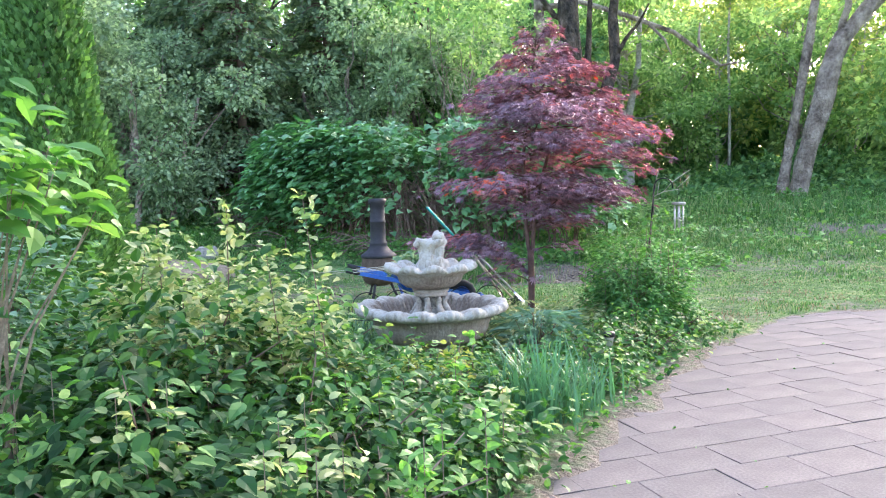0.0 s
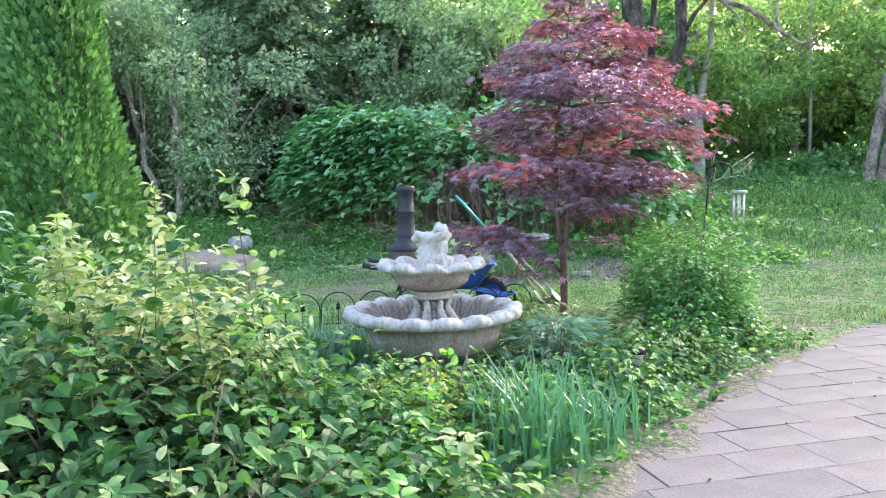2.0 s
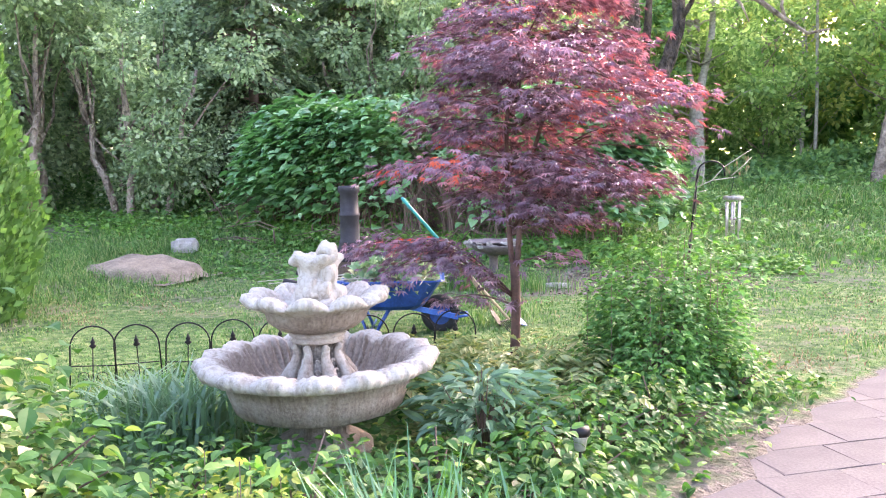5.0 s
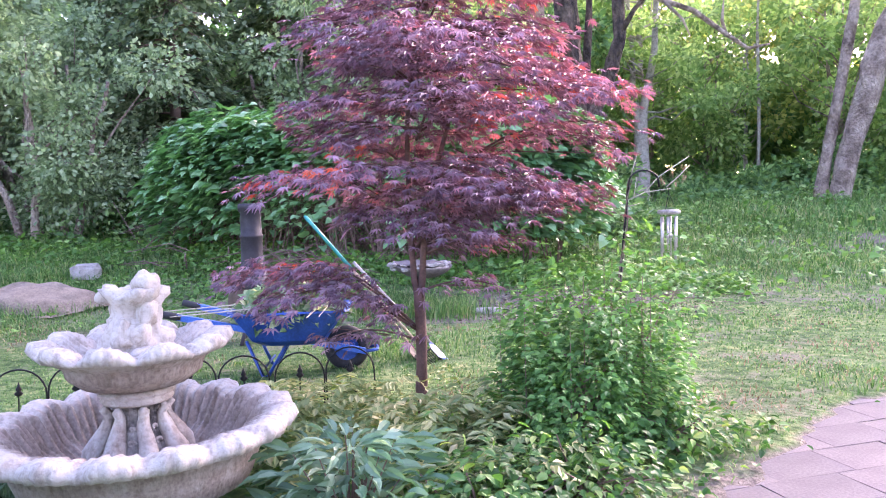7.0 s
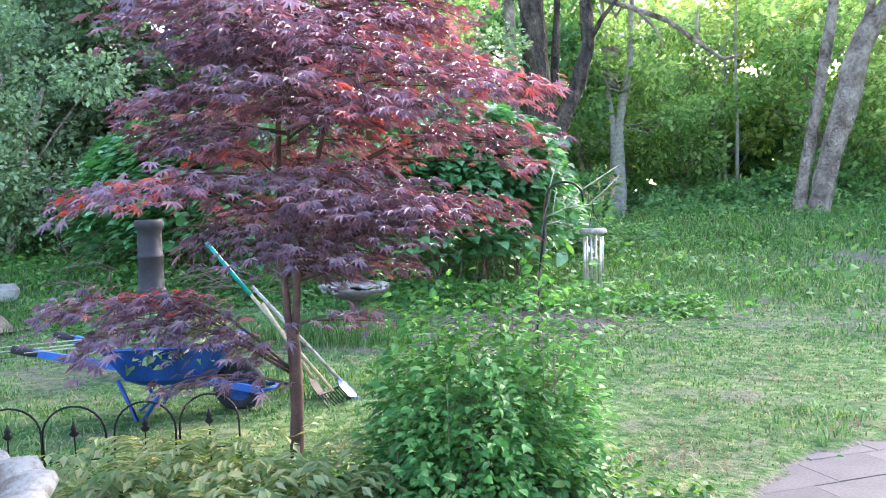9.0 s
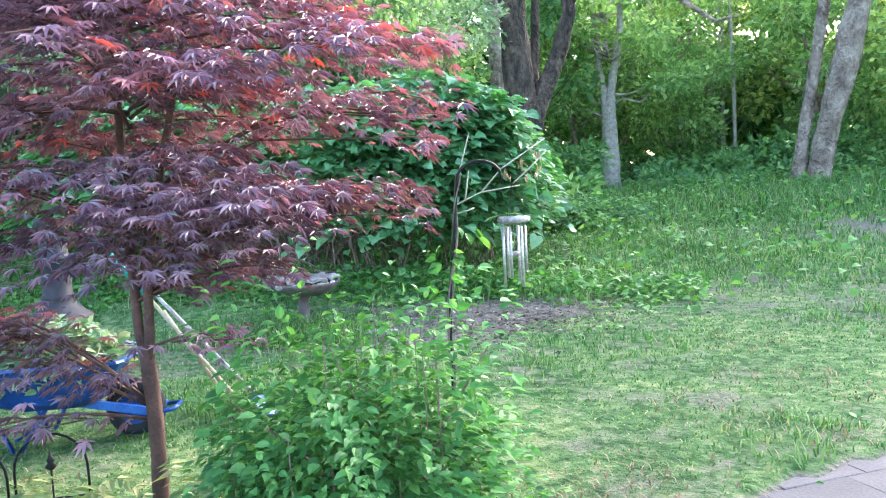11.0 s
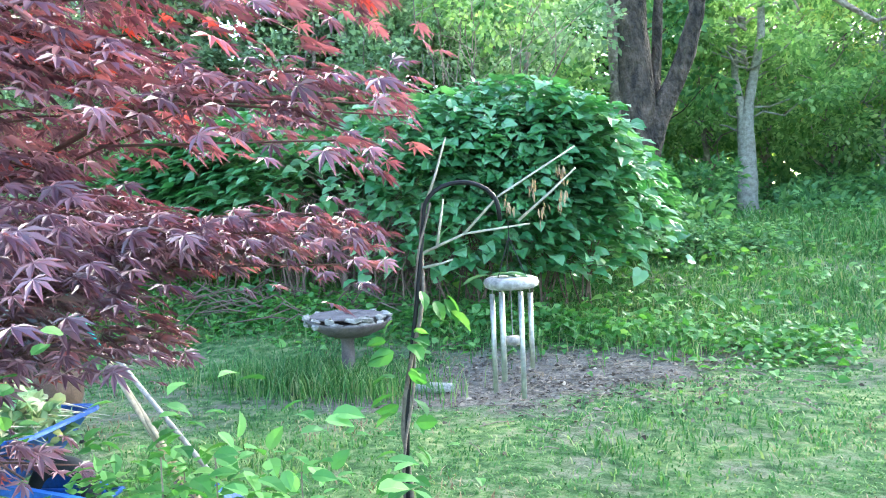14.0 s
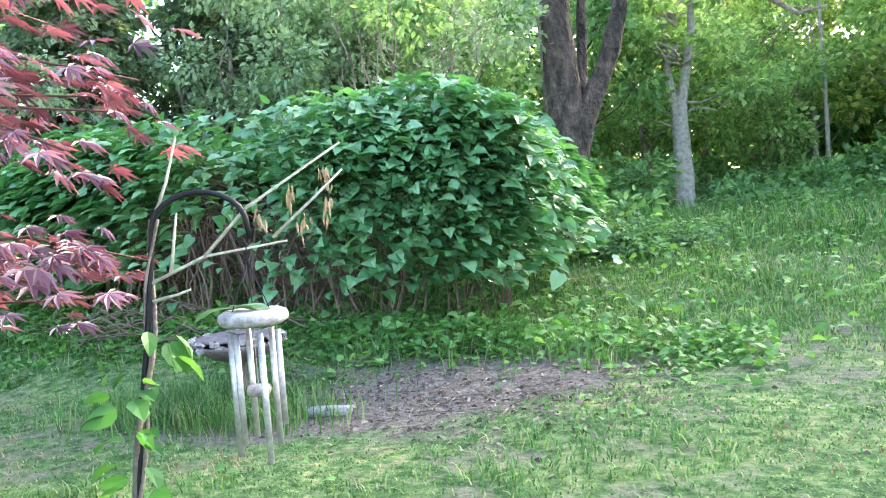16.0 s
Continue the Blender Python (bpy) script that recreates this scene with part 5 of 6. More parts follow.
weeds = new("weeds", mesh_of("weeds", *strew(HEART, P, round_dirs(len(P), 0.3), rng.uniform(0.04, 0.12, len(P)) * (0.7 + 0.5 * smoothstep(12, 15, wy)), 0.35), M_BROAD))
tagged(weeds, "low broad-leaved weeds scattered through the lawn", "weeds", kind="stuff")

# belt of taller weeds in front of the thicket and the willows
N = 11000
wx, wy = np.concatenate([rng.uniform(-4.5, 3.8, 5200), rng.uniform(-11, -3.2, N - 5200)]), np.concatenate([rng.normal(13.95, 0.34, 5200), rng.uniform(12.2, 15.6, N - 5200)])
keep = rng.uniform(0, 1, N) > bare(wx, wy) * 0.8
wx, wy = wx[keep], wy[keep]
P = np.stack([wx, wy, land(wx, wy) + 0.02 + 0.2 * smoothstep(13.2, 14.2, wy) * rng.uniform(0.05, 1, len(wx))], -1)
belt = new("weed_belt", mesh_of("weed_belt", *strew(HEART, P, round_dirs(len(P), 0.3), rng.uniform(0.05, 0.11, len(P)), 0.35), M_BROAD))
tagged(belt, "belt of low leafy weeds in front of the thicket", "weeds", kind="stuff")

# dry thatch showing through the lawn in patches
N = 36000
wx, wy = rng.uniform(-5, 8, N), 8.3 + 11 * rng.uniform(0, 1, N) ** 1.4
spots = np.sin(wx * 2.3 + 1.7 * np.sin(wy * 1.9 + 0.5)) * np.sin(wy * 2.9 + 1.3 * np.sin(wx * 1.5))
keep = (rng.uniform(0, 1, N) < np.clip(spots, 0, 1)) & ((wx < edge_x(wy) - 0.05) | (wy > 9.4 + 0.14 * np.clip(wx - 4.8, 0, 9)))
wx, wy = wx[keep], wy[keep]
thatch = new("dry_thatch", mesh_of("dry_thatch", *blades(np.stack([wx, wy, land(wx, wy) - 0.004], -1), rng.uniform(0.02, 0.06, len(wx)), 0.008, 1.2), M_STRAW))
tagged(thatch, "pale dry thatch in patches of the lawn", "grass", kind="stuff")

# fallen leaves and clods on the bare soil
N = 1500
wx, wy = rng.normal(1.4, 0.9, N), rng.normal(12.75, 0.6, N)
P = np.stack([wx, wy, land(wx, wy) + 0.012], -1)
litter = new("leaf_litter", mesh_of("leaf_litter", *strew(OVATE, P, round_dirs(N, 0.15), rng.uniform(0.02, 0.06, N), 0.5), M_LITTER))
tagged(litter, "brown leaf litter and clods on bare soil", "leaf litter", kind="stuff")

# twigs and litter on the bare soil
lit = []
for k in range(170):
    x, y = rng.normal(1.5, 0.9), rng.normal(12.9, 0.6)
    a, L = rng.uniform(0, 6.28), rng.uniform(0.06, 0.35)
    z = float(land(x, y)) + 0.006
    lit.append(tube([(x, y, z), (x + L * math.cos(a) * 0.5, y + L * math.sin(a) * 0.5, z + 0.012), (x + L * math.cos(a), y + L * math.sin(a), z)], 0.004, 4))
tw = new("twig_litter", mesh_of("twig_litter", *join(lit), M_TWIG))
tagged(tw, "scattered dead twigs on the bare soil", "twigs", kind="stuff")

# ---- trees ----
def limb(a, b, r0, r1, bend=0.1, n=6, sides=9, knots=0.08):
    a, b = np.array(a, float), np.array(b, float)
    s = np.linspace(0, 1, n)
    L = np.linalg.norm(b - a)
    off = rng.normal(0, bend * L * 0.4, (n, 3)) * np.sin(s * np.pi)[:, None]
    return tube(a + s[:, None] * (b - a) + off, r0 + (r1 - r0) * s, sides, knots)


def crown_of(centres, radii, count, size, shape=TUFT, flat=0.75):
    C, R = np.array(centres, float), np.array(radii, float)
    pick = rng.choice(len(C), count, p=R ** 2 / np.sum(R ** 2))
    D = round_dirs(count)
    rr = R[pick] * rng.uniform(0.25, 1.0, count) ** 0.45 * (1 + 0.25 * np.sin(D[:, 0] * 7 + D[:, 2] * 5))
    P = C[pick] + D * rr[:, None] * np.array((1, 1, flat))
    return strew(shape, P, D + rng.normal(0, 0.5, (count, 3)) - np.array((0, 0, 0.25)), rng.uniform(0.6, 1.4, count) * size, 0.6)


def woodland_tree(name, material, bark, height, spread_r, clumps, count, size, label, low=0.35, girth=0.12):
    t = thing(name, (0, 0, 0), label, "tree", "trees of the wood")
    wood = [limb((0, 0, -0.2), (rng.normal(0, 0.3), rng.normal(0, 0.3), height * 0.85), girth, girth * 0.25, 0.04, 9)]
    C, R = [], []
    for k in range(clumps):
        z = height * rng.uniform(low, 1.0)
        a, r = rng.uniform(0, 6.28), spread_r * math.sqrt(rng.uniform(0.05, 1)) * (1.15 - 0.7 * abs(z / height - 0.6))
        C.append((r * math.cos(a), r * math.sin(a), z))
        R.append(rng.uniform(0.5, 1.0) * spread_r * 0.42)
        wood.append(limb((0, 0, max(0.3, z - r * 0.8)), C[-1], girth * 0.3, 0.012, 0.12, 5, 6))
    part("trunk", *join(wood), bark, t, "", True)
    part("crown", *crown_of(C, R, count, size), material, t)
    return t


def plant_trees(model, spots):
    for k, (x, y, s) in enumerate(spots):
        m = pose(x, y, float(land(x, y)) - 0.1, 0, 0, (k * 137) % 360) @ Matrix.Scale(s, 4)
        if k:
            c = copy_thing(model, m)
            c.scale = (s, s, s)
        else:
            model.matrix_basis = m


green_a = woodland_tree("woodland_tree", M_TREE, M_BARK, 7.6, 2.5, 26, 5200, 0.21, "slender deciduous tree in fresh green leaf", 0.26)
green_b = woodland_tree("woodland_tree", M_UNDER, M_DARKBARK, 8.4, 2.8, 26, 5600, 0.23, "deciduous tree with dense dark green leaves", 0.14, 0.16)
lime = woodland_tree("woodland_tree", M_LIME, M_PALEBARK, 8.2, 2.5, 22, 4200, 0.23, "deciduous tree with yellow-green sunlit leaves", 0.28, 0.1)
plant_trees(green_a, [(-3.0, 25.0, 0.9), (1.5, 35.0, 1.0), (5.0, 34.0, 0.85), (9.5, 33.0, 1.0), (13.0, 29.0, 1.0), (16.0, 33.0, 1.1), (-6.5, 29.0, 1.1), (3.2, 40, 1.1), (12, 42, 1.2), (20, 40, 1.2), (-13, 33, 1.1), (24, 33, 1.1), (-19, 26, 1.0)])
plant_trees(green_b, [(-3.4, 22.5, 0.85), (-9.5, 25.0, 1.0), (-1.0, 30.0, 1.0), (-14.0, 22.0, 1.1), (17.0, 27.0, 1.0), (-3.5, 36, 1.2), (-10, 36, 1.2), (22, 28, 1.1), (-20, 33, 1.2), (-17, 15, 0.9)])
plant_trees(lime, [(7.0, 38.0, 1.0), (10.5, 40.0, 1.1), (3.0, 44.0, 1.2), (14.5, 44.0, 1.3), (6.0, 50.0, 1.3), (-2.0, 42.0, 1.2), (18, 48, 1.3), (-8, 46, 1.3), (11, 52, 1.4), (25, 45, 1.3), (12.5, 37.0, 1.0), (7.5, 45, 1.2), (0.5, 47, 1.3)])


# far woods, one belt of leaf masses behind the trees
C, R = [], []
for k in range(420):
    a = rng.uniform(-1.25, 1.25)
    d = rng.uniform(52, 72)
    x, y = d * math.sin(a), d * math.cos(a)
    C.append((x, y, 1.8 + rng.uniform(0, 1) ** 1.7 * 7))
    R.append(rng.uniform(1.6, 3.0))
far = new("far_woods", mesh_of("far_woods", *crown_of(C, R, 32000, 0.75), M_LIME))
tagged(far, "distant belt of yellow-green woodland", "woodland", kind="stuff")


C, R = [], []
for k in range(190):
    a, d = rng.uniform(-1.2, 1.2), rng.uniform(42, 54)
    C.append((d * math.sin(a), d * math.cos(a), 2.2 + rng.uniform(0, 3.6)))
    R.append(rng.uniform(1.4, 2.4))
low_belt = new("far_thicket", mesh_of("far_thicket", *crown_of(C, R, 44000, 0.5), M_UNDER))
tagged(low_belt, "dense green thicket deep in the wood", "woodland", kind="stuff")


# undergrowth beneath the trees
def thicket(name, centres, radii, count, size, material, label):
    ob = new(name, mesh_of(name, *crown_of(centres, radii, count, size, OVATE, 0.9), material))
    return tagged(ob, label, "undergrowth", kind="stuff")


C, R = [], []
for k in range(130):
    x = rng.uniform(-16, 22)
    y = rng.uniform(28.5, 38) if x > 2 else rng.uniform(20, 30)
    if 2 < x < 5.5 and y < 31:
        continue
    R.append(rng.uniform(0.5, 1.0))
    C.append((x, y, float(land(x, y)) + R[-1] * rng.uniform(0.3, 1.2)))
for k in range(70):
    x, y = rng.uniform(3.0, 16), rng.uniform(26.5, 31)
    if 6.5 < x < 9 and y < 28.2:
        continue
    R.append(rng.uniform(0.3, 0.65))
    C.append((x, y, float(land(x, y)) + R[-1] * 0.5))
thicket("undergrowth", C, R, 50000, 0.18, M_UNDER, "tangled dark green undergrowth beneath the trees")
C, R = [], []
for k in range(60):
    x, y = rng.uniform(-15, -4.6), rng.uniform(15.5, 20)
    R.append(rng.uniform(0.3, 0.7))
    C.append((x, y, float(land(x, y)) + R[-1] * 0.5))
thicket("undergrowth", C, R, 9000, 0.11, M_UNDER, "low leafy undergrowth at the foot of the willows")


# big leaning double-stemmed tree
def old_tree():
    z = float(land(7.6, 27))
    t = thing("old_leaning_tree", (7.6, 27, z), "old grey double-stemmed tree leaning to one side", "tree")
    w = [tube(*dense([(0.38, 0, -0.4), (0.34, 0, 0.1), (0.5, 0, 1.0), (0.72, 0, 1.9), (1.08, 0, 3.1), (1.32, 0.1, 4.2), (1.66, 0.2, 5.1), (2.6, 0.3, 6.2), (3.6, 0.4, 7.4), (4.2, 0.4, 9)], [0.42, 0.31, 0.29, 0.28, 0.34, 0.31, 0.27, 0.25, 0.2, 0.12]), 14, 0.07),
         tube(*dense([(-0.18, 0.1, -0.4), (-0.13, 0.1, 0.2), (0.08, 0.15, 1.5), (0.38, 0.2, 3.1), (0.75, 0.3, 5.2), (1.0, 0.3, 7.0), (1.0, 0.4, 9.5)], [0.28, 0.19, 0.16, 0.15, 0.15, 0.12, 0.07]), 12, 0.07),
         limb((1.66, 0.2, 5.1), (1.9, -0.4, 8.5), 0.13, 0.05, 0.08, 7)]
    part("trunk", *join(w), M_BARK, t, "thick knotted grey trunks", True)
    C = [(x, y, zz) for x, y, zz in ((2.5, 0.5, 8), (4.5, 0.5, 7.5), (5.5, 1.5, 6), (0.5, 0.5, 9), (-1.5, 1, 8.6), (4.4, 2, 4.8), (3.4, 0.8, 9.5))]
    part("crown", *crown_of(C, [1.3] * len(C), 4200, 0.2), M_TREE, t)


old_tree()

# dead tree behind, with a long drooping pale branch
db = thing("dead_tree", (-0.3, 26.4, float(land(-0.3, 26.4))), "dead tree with a long drooping pale branch", "tree")
o = np.array(db.location)
part("trunk", *tube(np.array([(-0.3, 26.4, land(-0.3, 26.4) - 0.2), (-0.25, 26.4, 4.0), (-0.3, 26.4, 7.2), (-0.4, 26.4, 10.0)]) - o, [0.24, 0.2, 0.17, 0.08], 10, 0.07), M_BARK, db, "", True)
part("branch", *join([tube(np.array([(-0.3, 26.4, 7.4), (1.0, 26.2, 7.5), (2.4, 26.0, 6.95), (4.0, 26.0, 6.25), (4.85, 26.0, 5.55), (5.42, 26.0, 5.12), (5.98, 26.0, 5.2)]) - o, [0.10, 0.085, 0.08, 0.07, 0.065, 0.05, 0.025], 9, 0.14),
                      tube(np.array([(4.85, 26.0, 5.55), (4.75, 26.0, 5.9), (4.8, 26.0, 6.5)]) - o, [0.05, 0.05, 0.02], 7, 0.1),
                      tube(np.array([(3.2, 26.0, 6.6), (3.7, 25.8, 6.0), (3.9, 25.7, 5.5)]) - o, [0.05, 0.04, 0.02], 7, 0.1)]), M_BARK, db, "pale peeling dead branch", True)
bi = thing("young_birch", (6.76, 33.0, float(land(6.76, 33.0))), "slim white-barked young birch trunk", "tree")
part("trunk", *tube([(0, 0, -0.1), (0.03, 0, 3.0), (-0.02, 0, 6.0), (0.1, 0, 8.5)], [0.075, 0.06, 0.05, 0.03], 8, 0.04), M_PALEBARK, bi, "", True)
part("crown", *crown_of([(0, 0, 8.2), (0.5, 0, 7.4), (-0.5, 0.2, 7.6)], [0.8, 0.6, 0.6], 900, 0.18), M_LIME, bi)


def dark_tree():
    z = float(land(1.0, 21))
    t = thing("dark_barked_tree", (1.0, 21, z), "tall tree with rough dark bark and a forked trunk", "tree")
    w = [tube(*dense([(0.05, 0, -0.3), (0.0, 0, 1.0), (0.0, 0, 2.3), (-0.06, 0, 4.0), (-0.2, 0.1, 6.5), (-0.4, 0.2, 9.5)], [0.5, 0.36, 0.32, 0.29, 0.24, 0.14]), 14, 0.09),
         tube(*dense([(0.1, 0, 1.4), (0.35, 0.1, 2.4), (0.8, 0.2, 3.4), (1.05, 0.2, 4.2), (1.0, 0.3, 5.4), (1.3, 0.3, 7.5)], [0.2, 0.19, 0.17, 0.15, 0.13, 0.07]), 10, 0.09),
         tube(*dense([(0.08, 0.25, 1.4), (0.3, 0.4, 3.4), (0.45, 0.6, 6.5)], [0.16, 0.10, 0.06]), 10, 0.08),
         limb((0.0, 0, 5.2), (-2.4, -0.5, 6.6), 0.09, 0.03), limb((1.05, 0.2, 4.3), (1.9, -0.3, 5.5), 0.07, 0.02)]
    part("trunk", *join(w), M_DARKBARK, t, "rough dark forked trunk", True)
    C = [(-1.8, 0, 7), (0, 0.3, 8.5), (1.6, 0.3, 7.8), (-0.8, 0.5, 9.5), (2.2, 0.2, 6.4)]
    part("crown", *crown_of(C, [1.2] * 5, 2600, 0.18), M_TREE, t)


dark_tree()


def forked_tree():
    z = float(land(2.62, 30.5))
    t = thing("forked_tree", (2.62, 30.5, z), "pale forked tree with layered bright green leaves", "tree")
    w = [tube(*dense([(0.06, 0, -0.3), (0.04, 0, 0.6), (0.03, 0, 2.5), (0.1, 0, 3.0), (0.28, 0, 3.9), (0.5, 0, 5.0), (0.55, 0, 6.5), (0.8, 0, 9)], [0.36, 0.27, 0.24, 0.15, 0.13, 0.11, 0.09, 0.05]), 12, 0.08),
         tube(*dense([(0.0, 0, 2.3), (-0.08, 0, 3.0), (-0.22, 0, 3.9), (-0.2, 0, 5.0), (-0.35, 0, 6.5), (-0.4, 0, 9)], [0.2, 0.13, 0.1, 0.09, 0.08, 0.05]), 10, 0.06)]
    C, R = [], []
    for k in range(34):
        a, zz = rng.uniform(0, 6.28), rng.uniform(2.7, 9.0)
        r = rng.uniform(0.6, 2.4)
        C.append((r * math.cos(a), r * math.sin(a), zz))
        R.append(rng.uniform(0.5, 0.9))
        w.append(limb((0.1, 0, zz - 0.5), C[-1], 0.04, 0.012, 0.1, 5, 5))
    part("trunk", *join(w), M_PALEBARK, t, "pale grey trunk forking low down", True)
    part("crown", *crown_of(C, R, 11000, 0.17, TUFT, 0.4), M_TREE, t)


forked_tree()


# columnar evergreen
def arborvitae(at):
    t = thing("arborvitae", at, "tall columnar arborvitae with dense dark green sprays", "tree")
    n = 24000
    z = rng.uniform(0.0, 1, n) ** 0.95 * 5.6
    rad = np.interp(z, [0, 0.5, 1.1, 2.4, 3.4, 5.6], [0.62, 0.82, 0.84, 0.62, 0.48, 0.06])
    a = rng.uniform(0, 6.28, n)
    rr = rad * rng.uniform(0.66, 1.04, n) * (1 + 0.07 * np.sin(a * 5 + z * 3))
    P = np.stack([rr * np.cos(a), rr * np.sin(a), z], -1)
    Y = np.stack([np.cos(a) * 0.7, np.sin(a) * 0.7, np.full(n, 0.9)], -1) + rng.normal(0, 0.3, (n, 3))
    part("trunk", *limb((0, 0, -0.1), (0, 0, 5.4), 0.12, 0.03, 0.01), M_BARK, t, "", True)
    part("crown", *strew(TUFT, P, Y, rng.uniform(0.06, 0.12, n), 0.5, np.stack([np.cos(a), np.sin(a), np.full(n, 0.3)], -1)), M_CEDAR, t)


arborvitae((-5.05, 8.45, float(land(-5.05, 8.45))))


# grey-green willows on the far side of the lawn
def willow():
    t = thing("willow_tree", (0, 0, 0), "grey-green willow with thin leaning pale trunks", "tree", "willows beyond the lawn")
    w, C, R = [], [], []
    for k in range(5):
        a = 2 * math.pi * k / 5 + rng.uniform(-0.3, 0.3)
        top = np.array((math.cos(a) * rng.uniform(0.8, 1.6), math.sin(a) * rng.uniform(0.5, 1.2), rng.uniform(2.6, 3.8)))
        root = np.array((math.cos(a) * 0.45, math.sin(a) * 0.35, -0.1))
        w.append(limb(root, top, 0.085, 0.03, 0.06, 8))
        for j in range(5):
            p = root + (top - root) * rng.uniform(0.38, 1.15) + rng.normal(0, 0.5, 3)
            C.append(p)
            R.append(rng.uniform(0.45, 0.85))
            w.append(limb(root + (top - root) * 0.5, p, 0.03, 0.008, 0.1, 5, 5))
    part("trunk", *join(w), M_BARK, t, "thin pale leaning stems", True)
    part("crown", *crown_of(C, R, 17000, 0.10, TUFT), M_WILLOW, t)
    return t


plant_trees(willow(), [(-8.5, 15.8, 1.0), (-10.8, 15.0, 1.15), (-13.0, 17.5, 1.3), (-11.2, 19.0, 1.35), (-4.6, 20.0, 1.15), (-2.4, 21.5, 1.2)])


# dark evergreens with dead lower boughs, between the willows and the thicket
def dark_evergreen():
    t = thing("dark_evergreen", (0, 0, 0), "dark evergreen with drooping sprays and dead lower boughs", "tree", "dark evergreens behind the thicket")
    wood, P, Y, S = [limb((0, 0, -0.2), (0.1, 0, 8.4), 0.16, 0.03, 0.01, 9)], [], [], []
    for k in range(92):
        z = 0.5 + 7.8 * (k / 92) ** 0.85
        a, L = k * 2.4 + rng.uniform(-0.4, 0.4), (2.0 * (1 - z / 9.2) + 0.25) * rng.uniform(0.7, 1.15)
        u, v = np.array((math.cos(a), math.sin(a), 0)), np.array((-math.sin(a), math.cos(a), 0))
        root, q = np.array((0, 0, z)), np.linspace(0, 1, 5)
        bough = root + (q * L)[:, None] * u
        bough[:, 2] += 0.25 * q * L - 0.55 * q ** 2 * L
        wood.append(tube(bough, np.linspace(0.03, 0.006, 5), 5))
        for j in range(4):
            c = bough[rng.integers(1, 5)]
            wood.append(tube([c, c + u * 0.25 + v * rng.normal(0, 0.3) + (0, 0, rng.normal(-0.1, 0.12))], [0.008, 0.003], 4))
        if z < 1.9 and k % 3:
            continue
        n = int(150 * L) + 30
        s = rng.uniform(0.25, 1.05, n)
        p = root + (s * L)[:, None] * u + (rng.normal(0, 0.22, n) * L * (1.1 - 0.6 * s))[:, None] * v
        p[:, 2] = z + 0.25 * s * L - 0.55 * s ** 2 * L - rng.uniform(0, 0.22, n)
        P.append(p)
        Y.append(u + rng.normal(0, 0.5, (n, 3)) + np.array((0, 0, -0.5)))
        S.append(rng.uniform(0.08, 0.2, n))
    part("trunk", *join(wood), M_CANE, t, "brown trunk with bare dead lower boughs", True)
    part("crown", *strew(TUFT, np.concatenate(P), np.concatenate(Y), np.concatenate(S), 0.6), M_CONIFER, t, "dark drooping sprays")
    return t


plant_trees(dark_evergreen(), [(-7.3, 18.3, 1.0), (-8.9, 19.6, 1.1), (-5.9, 21.0, 1.05), (-10.6, 21.5, 1.2)])
plum = woodland_tree("purple_plum_tree", M_PLUM, M_DARKBARK, 6.4, 2.2, 26, 9000, 0.16, "purple-leaved plum tree beyond the arborvitae", 0.3, 0.12)
plant_trees(plum, [(-13.4, 14.6, 1.0)])

# leafy saplings at the foot of the dark tree and behind the thicket
for x, y, r, h in ((0.6, 19.6, 0.8, 1.2), (1.9, 20.2, 0.8, 0.6), (2.9, 21.6, 0.9, 0.5), (-0.6, 20.4, 0.9, 1.9)):
    bush("woodland_shrub", (x, y), r, r, h, 1500, 0.11, OVATE, M_UNDER, "leafy green shrub at the edge of the wood", 0.3, 0.2, M_TWIG, 24, 0.1, 0.2, "shrubs at the edge of the wood")



# heap of dead brush between willow and thicket
def brush(name, cx, cy, n, rx, ry, h):
    br = []
    for k in range(n):
        x, y = cx + rng.normal(0, rx), cy + rng.normal(0, ry)
        z = float(land(x, y))
        a, L, e = rng.uniform(0, 6.28), rng.uniform(0.5, 1.5), rng.uniform(0.05, h)
        br.append(tube([(x, y, z), (x + 0.5 * L * math.cos(a), y + 0.3 * L * math.sin(a), z + e), (x + L * math.cos(a), y + 0.6 * L * math.sin(a), z + e * 0.6)], [0.012, 0.009, 0.004], 4))
    ob = new(name, mesh_of(name, *join(br), M_CANE))
    tagged(ob, "tangled heap of brown dead branches", "brushwood", kind="stuff")


brush("brushwood", -4.8, 16.3, 220, 0.9, 0.6, 0.9)
brush("brushwood", -2.6, 14.1, 90, 0.9, 0.25, 0.35)

# leafless spindly shrub behind the thicket
bare_shrub = thing("spindly_shrub", (-1.2, 19.4, float(land(-1.2, 19.4))), "spindly shrub of pale half-bare stems", "shrub")
for k in range(9):
    a = np.array((rng.normal(0, 0.6), rng.normal(0, 0.25), -0.1))
    b = a + (rng.normal(0, 0.7), rng.normal(0, 0.3), rng.uniform(3.6, 5.2))
    sp = [limb(a, b, 0.03, 0.008, 0.08, 7, 5)]
    for q in range(5):
        c = a + (b - a) * rng.uniform(0.5, 0.95)
        sp.append(limb(c, c + (rng.normal(0, 0.5), rng.normal(0, 0.3), rng.uniform(0.3, 0.9)), 0.012, 0.004, 0.1, 4, 4))
    part("stem", *join(sp), M_BARK, bare_shrub)
tagged(part("foliage", *crown_of([(0, 0, 4.2), (0.8, 0, 4.8), (-0.9, 0, 4.6), (0, 0, 5.4)], [0.8, 0.7, 0.7, 0.7], 900, 0.12), M_TREE, bare_shrub), kind="stuff")

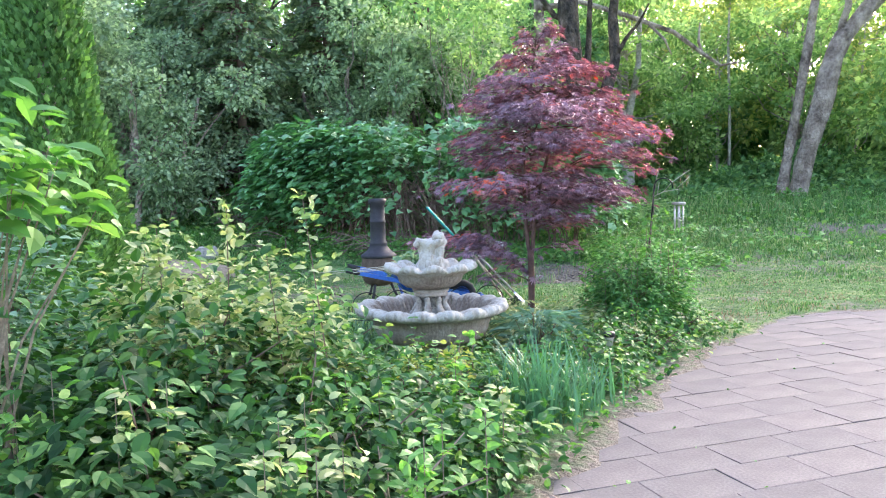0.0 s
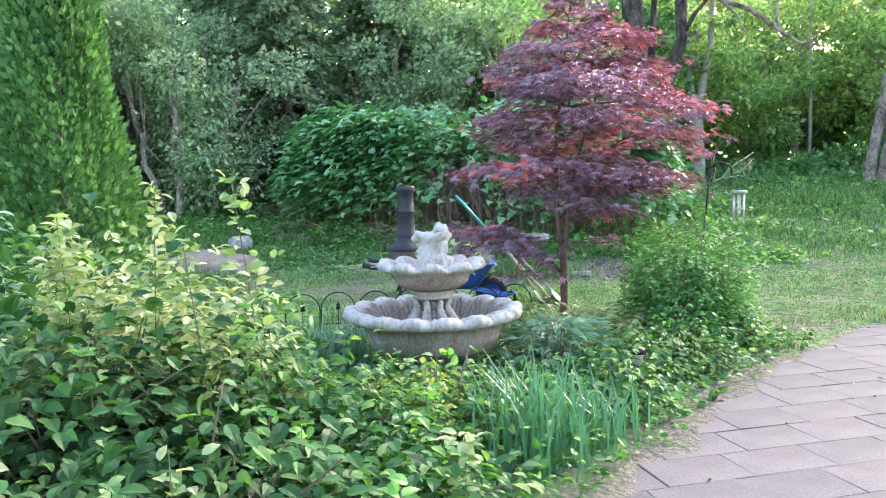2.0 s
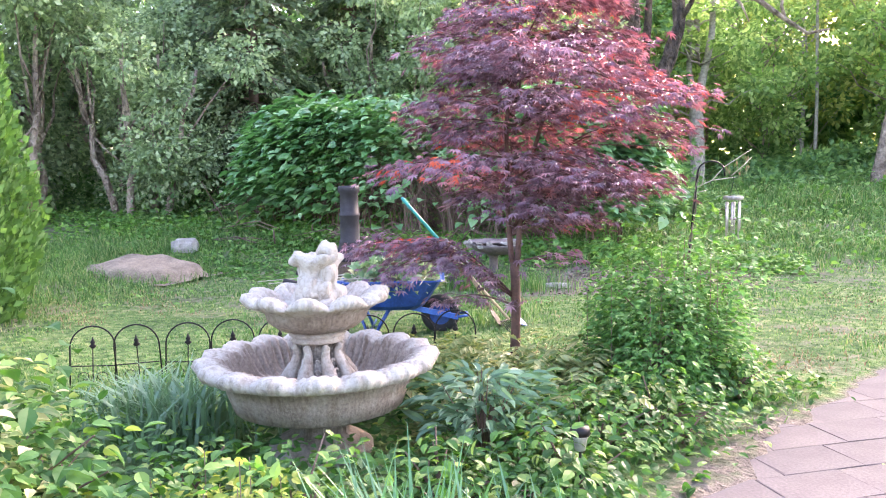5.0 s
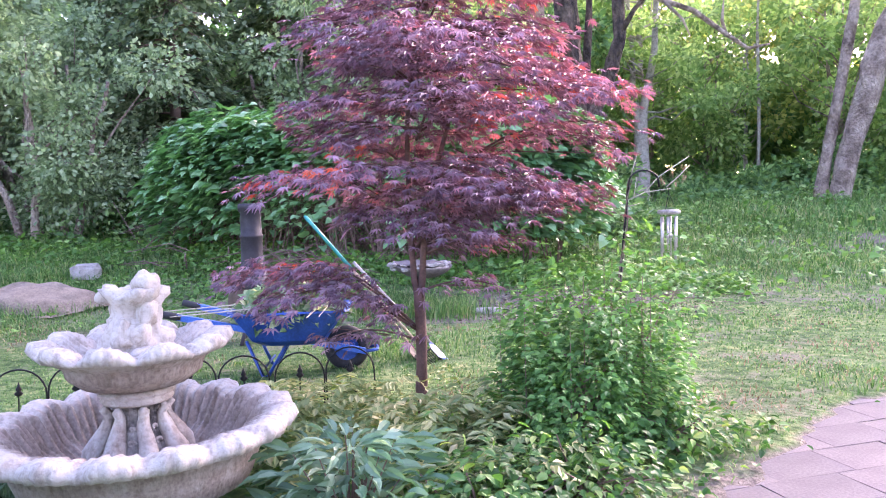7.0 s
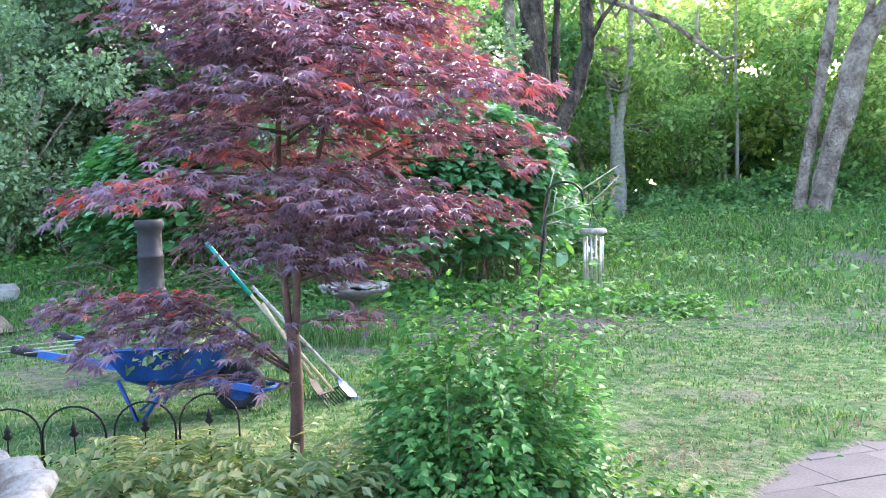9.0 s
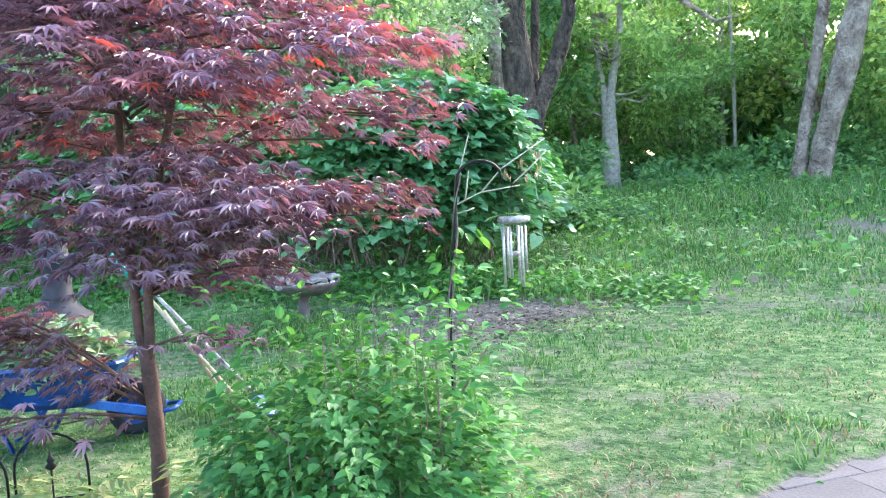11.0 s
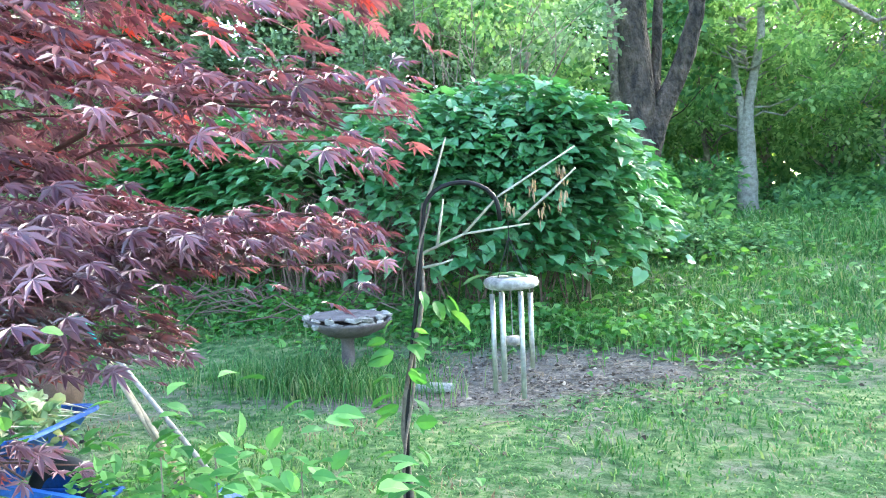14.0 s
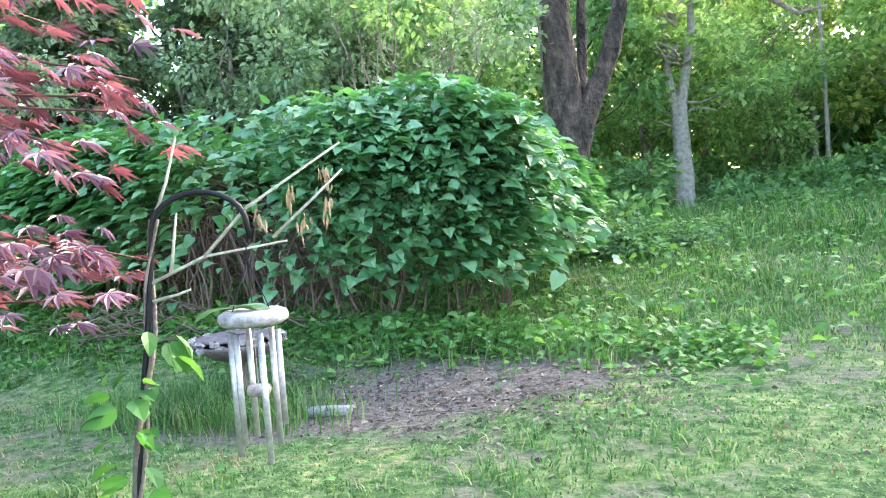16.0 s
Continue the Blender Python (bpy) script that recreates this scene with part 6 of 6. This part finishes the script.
# ---- paving ----
patio = new("patio")
patio.location = (0, 0, LOW)
tagged(patio, "weathered pinkish-grey concrete paving with weedy joints", "paving", kind="structure")
PU, PV = np.array((0.864, 0.504)), np.array((-0.504, 0.864))
shapes = []
for k in range(6):
    V, F = box(-0.2212, 0.2212, -0.1499, 0.1499, -0.06, 0.0, 0.0025)
    V = V + rng.normal(0, 0.0022, V.shape) * (1, 1, 0.3)
    shapes.append(mesh_of("paver", V, F, M_PAVER))
rest = []
count = 0
for row in range(-30, 40):
    for col in range(-30, 40):
        c = PU * (0.445 * (col + 0.37 * (row % 3))) + PV * (0.302 * row) + (1.63, 3.52)
        if not (-2.9 < c[1] < 9.9 and c[0] < 8.5):
            continue
        if c[0] < edge_x(c[1]) - 0.22 or c[1] > 9.4 + 0.14 * max(0, c[0] - 4.0):
            continue
        tilt = (rng.normal(0, 0.25), rng.normal(0, 0.25), 30.26 + rng.normal(0, 0.35))
        place = pose(c[0], c[1], rng.normal(0.0, 0.0012), *tilt)
        if c[0] < edge_x(c[1]) + 2.6 and c[1] > 2.2 and count < 290:
            ob = new("paver", shapes[(row * 7 + col * 3) % 6])
            ob.parent, ob.matrix_basis = patio, place
            count += 1
        else:
            V, F = box(-0.2212, 0.2212, -0.1499, 0.1499, -0.06, 0.0, 0.0025)
            M = np.array(place)
            rest.append((V @ M[:3, :3].T + M[:3, 3], F))
ob = part("paver_field", *join(rest), M_PAVER, patio)
tagged(ob, kind="stuff")
# weeds in the joints and tufts along the edge
N = 1400
u, row = rng.uniform(-8, 12, N), rng.integers(-10, 30, N)
pts = PU * u[:, None] + PV * (0.302 * (row + 0.5))[:, None] + (1.63, 3.52) + rng.normal(0, 0.008, (N, 2))
keep = (pts[:, 0] > edge_x(pts[:, 1])) & (pts[:, 0] < edge_x(pts[:, 1]) + 1.4 * rng.uniform(0, 1, N) ** 2) & (pts[:, 1] > 1.5) & (pts[:, 1] < 9)
pts = pts[keep]
jw = new("joint_weeds", mesh_of("joint_weeds", *strew(OVATE, np.column_stack([pts, np.full(len(pts), LOW + 0.003)]), round_dirs(len(pts), 0.4) + (0, 0, 0.3), rng.uniform(0.015, 0.04, len(pts)), 0.6), M_HEDGE))
tagged(jw, "small weeds growing in the paving joints", "weeds", kind="stuff")
